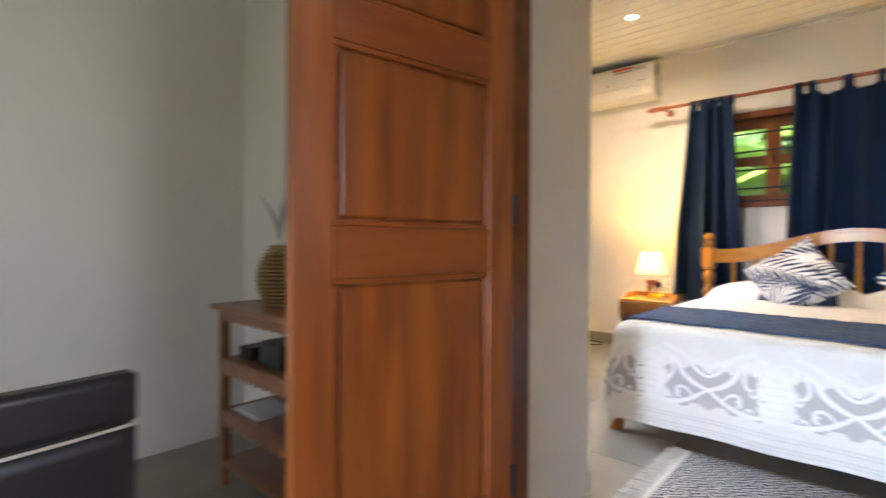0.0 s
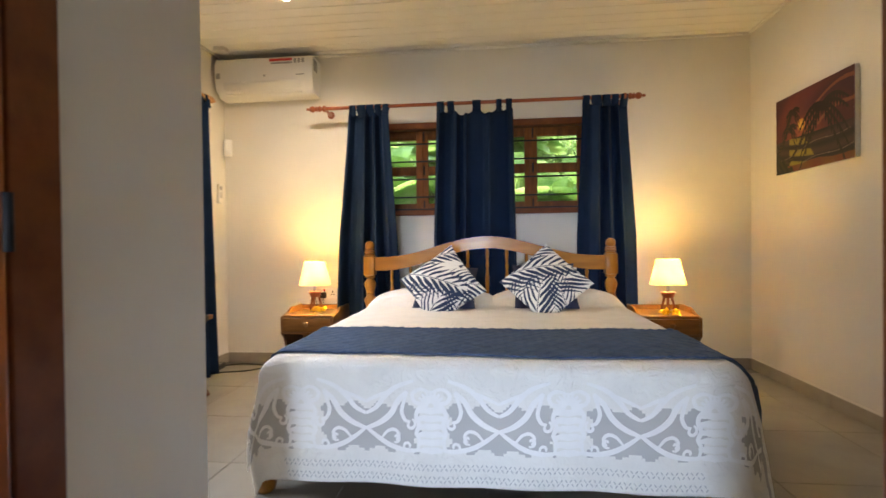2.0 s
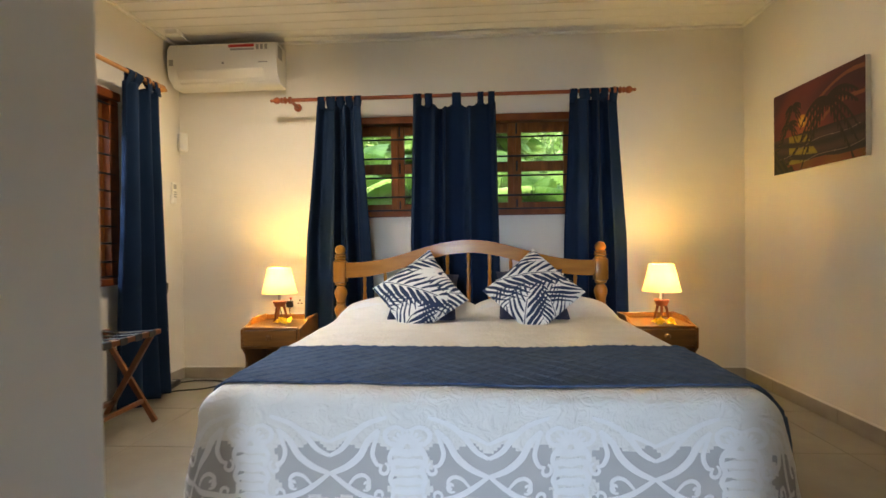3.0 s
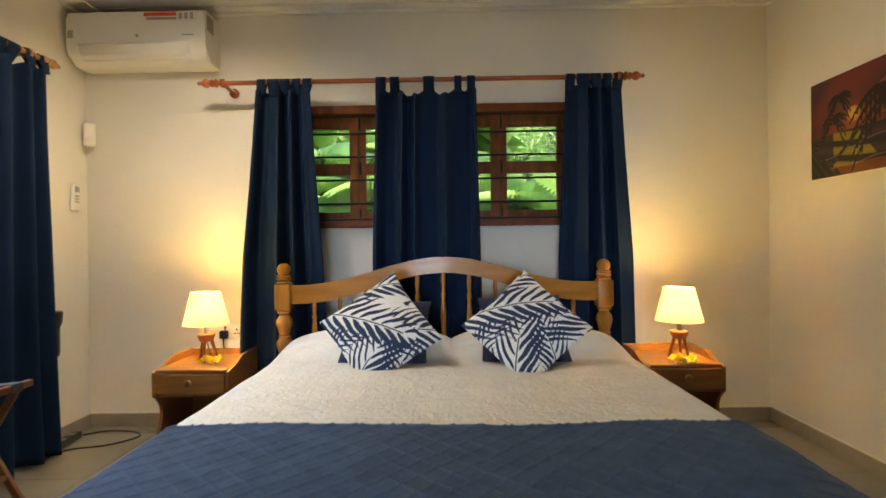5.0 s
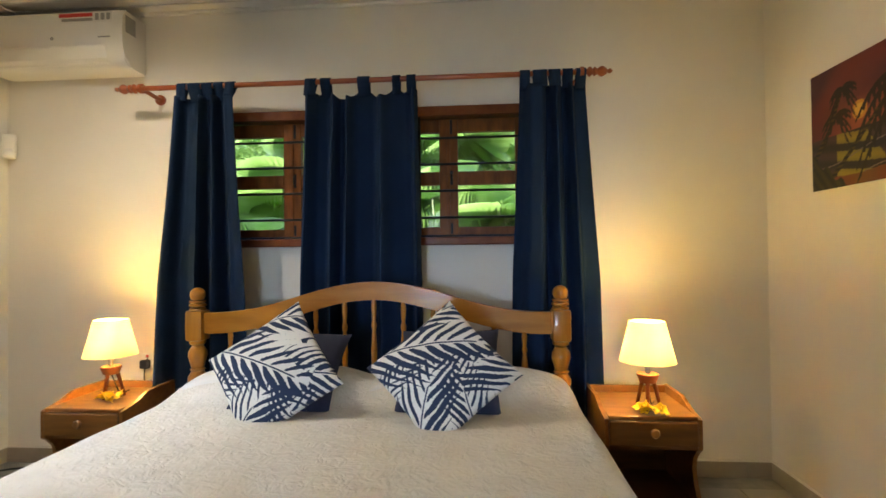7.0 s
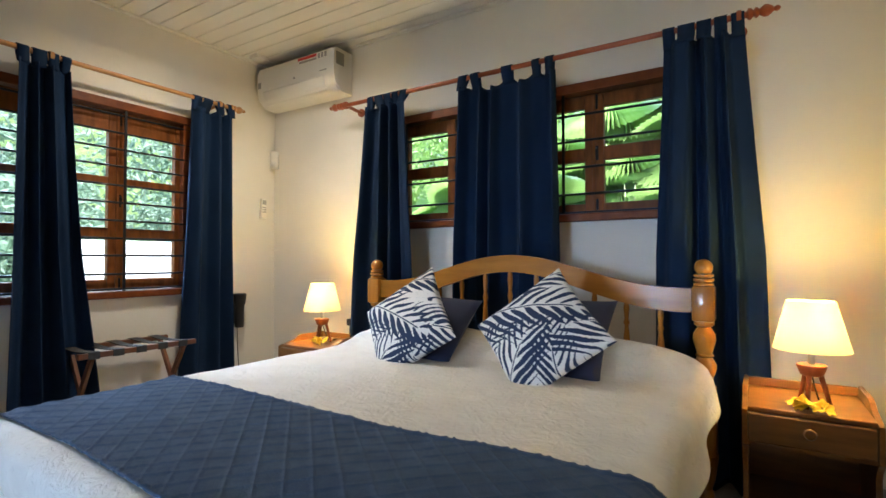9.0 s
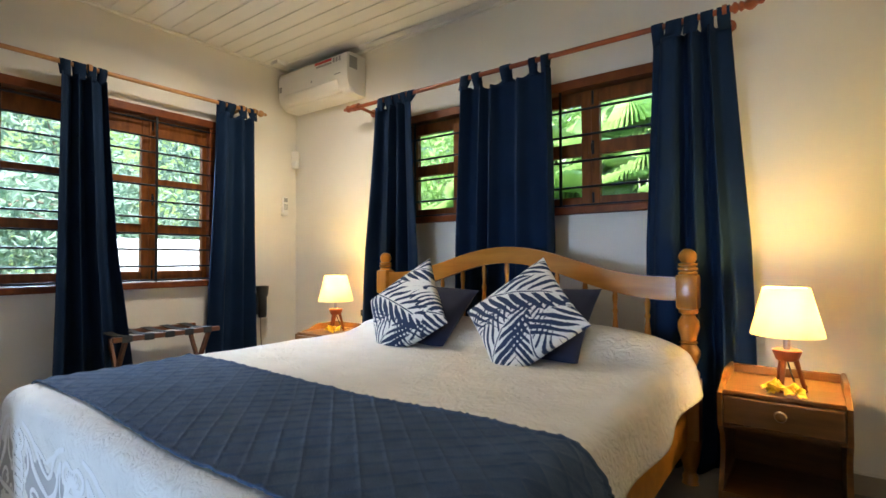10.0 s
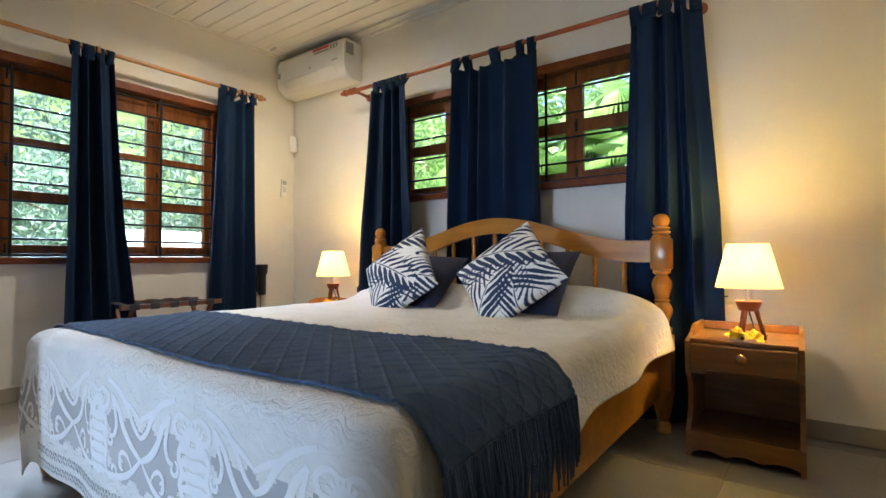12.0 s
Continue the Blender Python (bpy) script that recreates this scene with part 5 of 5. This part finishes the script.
def fan_palm(at, height, n, seed, size=0.75):
    rg = random.Random(seed)
    t = thing("fan_palm", at, rg.uniform(0, 360), label="fan palm with broad pleated green leaves", category="palm", group="fan palms")
    part("trunk", lathe([(0.11, 0), (0.10, height * 0.5), (0.08, height), (0.03, height + 0.05)], 12), bark, t)
    for k in range(n):
        a = 2 * math.pi * k / n + rg.uniform(-0.3, 0.3)
        tilt = rg.uniform(0.05, 1.0)
        stem = rg.uniform(0.6, 1.0)
        tip = Vector((math.cos(a) * stem * math.cos(tilt * 0.9), math.sin(a) * stem * math.cos(tilt * 0.9), height + stem * math.sin(tilt) * 0.8))
        bm = tube([(0, 0, height), tip * 0.5 + Vector((0, 0, height * 0.55)), tip], [0.018, 0.014, 0.010], 6)
        out = Vector((math.cos(a), math.sin(a), rg.uniform(-1.7, 0.5))).normalized()
        side = out.cross(Vector((0, 0, 1))).normalized()
        up = side.cross(out)
        s = size * rg.uniform(0.8, 1.15)
        ribs = 42
        rows = []
        for r in range(ribs * 2 + 1):
            th = radians(-125 + 250 * r / (ribs * 2))
            pleat = 0.022 if r % 2 else -0.022
            d = out * math.cos(th) + side * math.sin(th)
            row = []
            for q in (0.0, 0.35, 0.62, 0.84, 1.0):
                reach = s * (q if r % 2 else min(q, 0.50 + 0.03 * q))
                droop = -0.22 * s * (q ** 2.4)
                row.append(bm.verts.new(tip + d * reach + up * (pleat * q * 1.4) + Vector((0, 0, droop))))
            rows.append(row)
        for ra, rb in zip(rows, rows[1:]):
            for i in range(4):
                bm.faces.new((ra[i], ra[i + 1], rb[i + 1], rb[i]))
        part("frond", bm, palm_green, t)
    return t


fan_palm((1.15, 7.3, -0.1), 1.45, 14, 31, 0.56)
fan_palm((-1.5, 7.3, -0.1), 1.5, 14, 33, 0.58)
fan_palm((0.1, 8.0, -0.1), 1.7, 18, 1, 0.55)
fan_palm((-1.2, 7.9, -0.1), 2.0, 20, 2, 0.7)
fan_palm((1.7, 8.2, -0.1), 1.1, 18, 5, 0.68)
fan_palm((-2.6, 8.6, -0.1), 1.6, 18, 9, 0.7)
fan_palm((-0.4, 9.0, -0.1), 2.7, 18, 14, 0.75)


def cane_clump(at, n, height, seed):
    """Upright pale canes with long hanging strap leaves."""
    rg = random.Random(seed)
    t = thing("cane_clump", at, label="clump of pale canes with hanging strap leaves", category="shrub", group="garden canes")
    for k in range(n):
        x, y, h = rg.uniform(-0.55, 0.55), rg.uniform(-0.25, 0.25), height * rg.uniform(0.75, 1.1)
        lx = rg.uniform(-0.15, 0.15)
        part("cane", tube([(x, y, 0), (x + lx * 0.4, y, h * 0.5), (x + lx, y, h)], [0.014, 0.012, 0.007], 6), cane_skin, t)
        bm = bmesh.new()
        for j in range(9):
            z0, an, ln = h * rg.uniform(0.35, 1.0), rg.uniform(0, 6.28), rg.uniform(0.25, 0.5)
            d = Vector((math.cos(an), math.sin(an), 0))
            sd = Vector((-math.sin(an), math.cos(an), 0))
            rows = []
            for i in range(7):
                q = i / 6
                c = Vector((x + lx * z0 / h, y, z0)) + d * (ln * 0.55 * q) + Vector((0, 0, ln * (0.35 * q - 1.15 * q * q)))
                w = 0.022 * math.sin(math.pi * (0.12 + 0.86 * q))
                rows.append([bm.verts.new(c - sd * w), bm.verts.new(c + Vector((0, 0, -0.006))), bm.verts.new(c + sd * w)])
            for ra, rb in zip(rows, rows[1:]):
                for i in range(2):
                    bm.faces.new((ra[i], ra[i + 1], rb[i + 1], rb[i]))
        part("leaf_spray", bm, palm_green if k % 3 else leaf_green, t)
    return t


cane_skin = material("cane_skin", (0.38, 0.42, 0.20), (0.50, 0.50, 0.28), rough=0.5, scale=6, stretch=(1, 1, 4))
cane_clump((0.50, 6.7, -0.1), 18, 1.75, 3)
cane_clump((1.6, 7.0, -0.1), 12, 1.8, 4)
SHRUB = dict(name="shrub", label="dense green garden shrub beyond the window", category="shrub")
for k, (x, y, h, c) in enumerate(((-0.6, 10.2, 3.6, 1.7), (1.4, 10.4, 3.4, 1.7), (-3.0, 10.6, 3.8, 1.8), (3.6, 10.4, 3.8, 1.8), (-5.2, 11.4, 4.0, 1.8), (0.4, 12.2, 5.0, 2.0), (-0.9, 6.9, 1.0, 0.5), (0.9, 6.7, 0.9, 0.5), (-10.5, 5.0, 2.2, 1.3), (-10.6, 3.2, 1.6, 1.1), (-10.8, 8.0, 2.0, 1.2))):
    tree((x, y, -0.1), h, c, 800, 20 + k, leaf_hazy if x < -8 else leaf_green if k % 2 else palm_green, 0.085, **SHRUB)
for k, (x, y, h, c) in enumerate(((-12.5, 9.5, 5.2, 2.3), (-11.5, 4.2, 5.0, 2.2), (-13, 13.5, 6.0, 2.6), (-6.5, 15, 6.0, 2.8), (-1.5, 14.5, 5.5, 2.8), (3.5, 14, 5.0, 2.6), (-15, 6.8, 5.5, 2.4))):
    tree((x, y, -0.1), h, c, 300, 40 + k, leaf_hazy if k % 2 or x < -8 else leaf_green, 0.13)
# Tall green sheet added behind the garden, hiding bright sky between the trees.
far_leaf = material("far_leaf", (0.07, 0.13, 0.03), (0.20, 0.28, 0.09), rough=0.9, scale=0.9, detail=10)
bm = bmesh.new()
pts = [(60 * math.cos(radians(a)) - 2, 60 * math.sin(radians(a)) + 3) for a in range(20, 221, 4)]
cols = [[bm.verts.new((x, y, z + (4 * noise.noise(Vector((x * 0.2, y * 0.2, 0))) if z > 15 else 0))) for z in (-0.2, 6, 12, 19)] for x, y in pts]
for a, b in zip(cols, cols[1:]):
    for i in range(3):
        bm.faces.new((a[i], a[i + 1], b[i + 1], b[i]))
tagged(part("backdrop", bm, far_leaf), "tall green backdrop added to close the sky gaps", "hillside", "", "structure")
white_paint = material("white_paint", (0.80, 0.80, 0.78), (0.74, 0.74, 0.72), rough=0.6, scale=2)
ob = part("garden_wall", box(-9.2, -8.6, 5.5, 13.0, -0.1, 1.40, 0.22, seg=4), white_paint)
tagged(ob, "low white painted garden wall behind the lawn", "wall")

# ---- floor tiles and skirting ----
tile_mesh = bpy.data.meshes.new("tile")
bm = box(0.0015, 0.5985, 0.0015, 0.5985, -0.008, 0.0, 0.0015, seg=1)
bm.to_mesh(tile_mesh)
bm.free()
tile_mesh.materials.append(tile_stone)
for i in range(8):
    for j in range(13):
        x, y = -2.48 + 0.6 * i, -3.23 + 0.6 * j
        if x < WALL_R and y < WALL_B:
            t = new("tile", tile_mesh)
            t.parent = floor
            t.location = (x, y, 0)


def skirting(name, p, q, facing):
    """Tile skirting from p to q along a wall; facing points into the room."""
    p, q = Vector((*p, 0)), Vector((*q, 0))
    d = (q - p)
    ln = d.length
    d.normalize()
    base = tagged(new(name), "beige tile skirting with a pale top edge", "baseboard", "", "structure")
    base.location = p
    f = Vector((*facing, 0))
    turn = Matrix((d, f, Vector((0, 0, 1)))).transposed().to_4x4()
    x, k = 0.0, 0
    while x < ln - 0.01:
        e = min(x + 0.6, ln)
        part("skirting_piece", box(x + 0.001, e - 0.001, 0, 0.010, 0.0, 0.084, 0.0015, m=turn, seg=1), skirting_tile, base)
        x = e
    part("top_edge", box(0, ln, 0, 0.008, 0.0842, 0.093, 0.001, m=turn), plaster, base, "pale sealed top edge")


skirting("baseboard", (WALL_L, WALL_B), (WALL_R, WALL_B), (0, -1))
skirting("baseboard", (WALL_R, DOOR_Y1), (WALL_R, WALL_B - 0.01), (-1, 0))
skirting("baseboard", (WALL_L, BLOCK_Y), (WALL_L, WALL_B - 0.01), (1, 0))
skirting("baseboard", (WALL_L + 0.01, BLOCK_Y), (-0.787, BLOCK_Y), (0, 1))
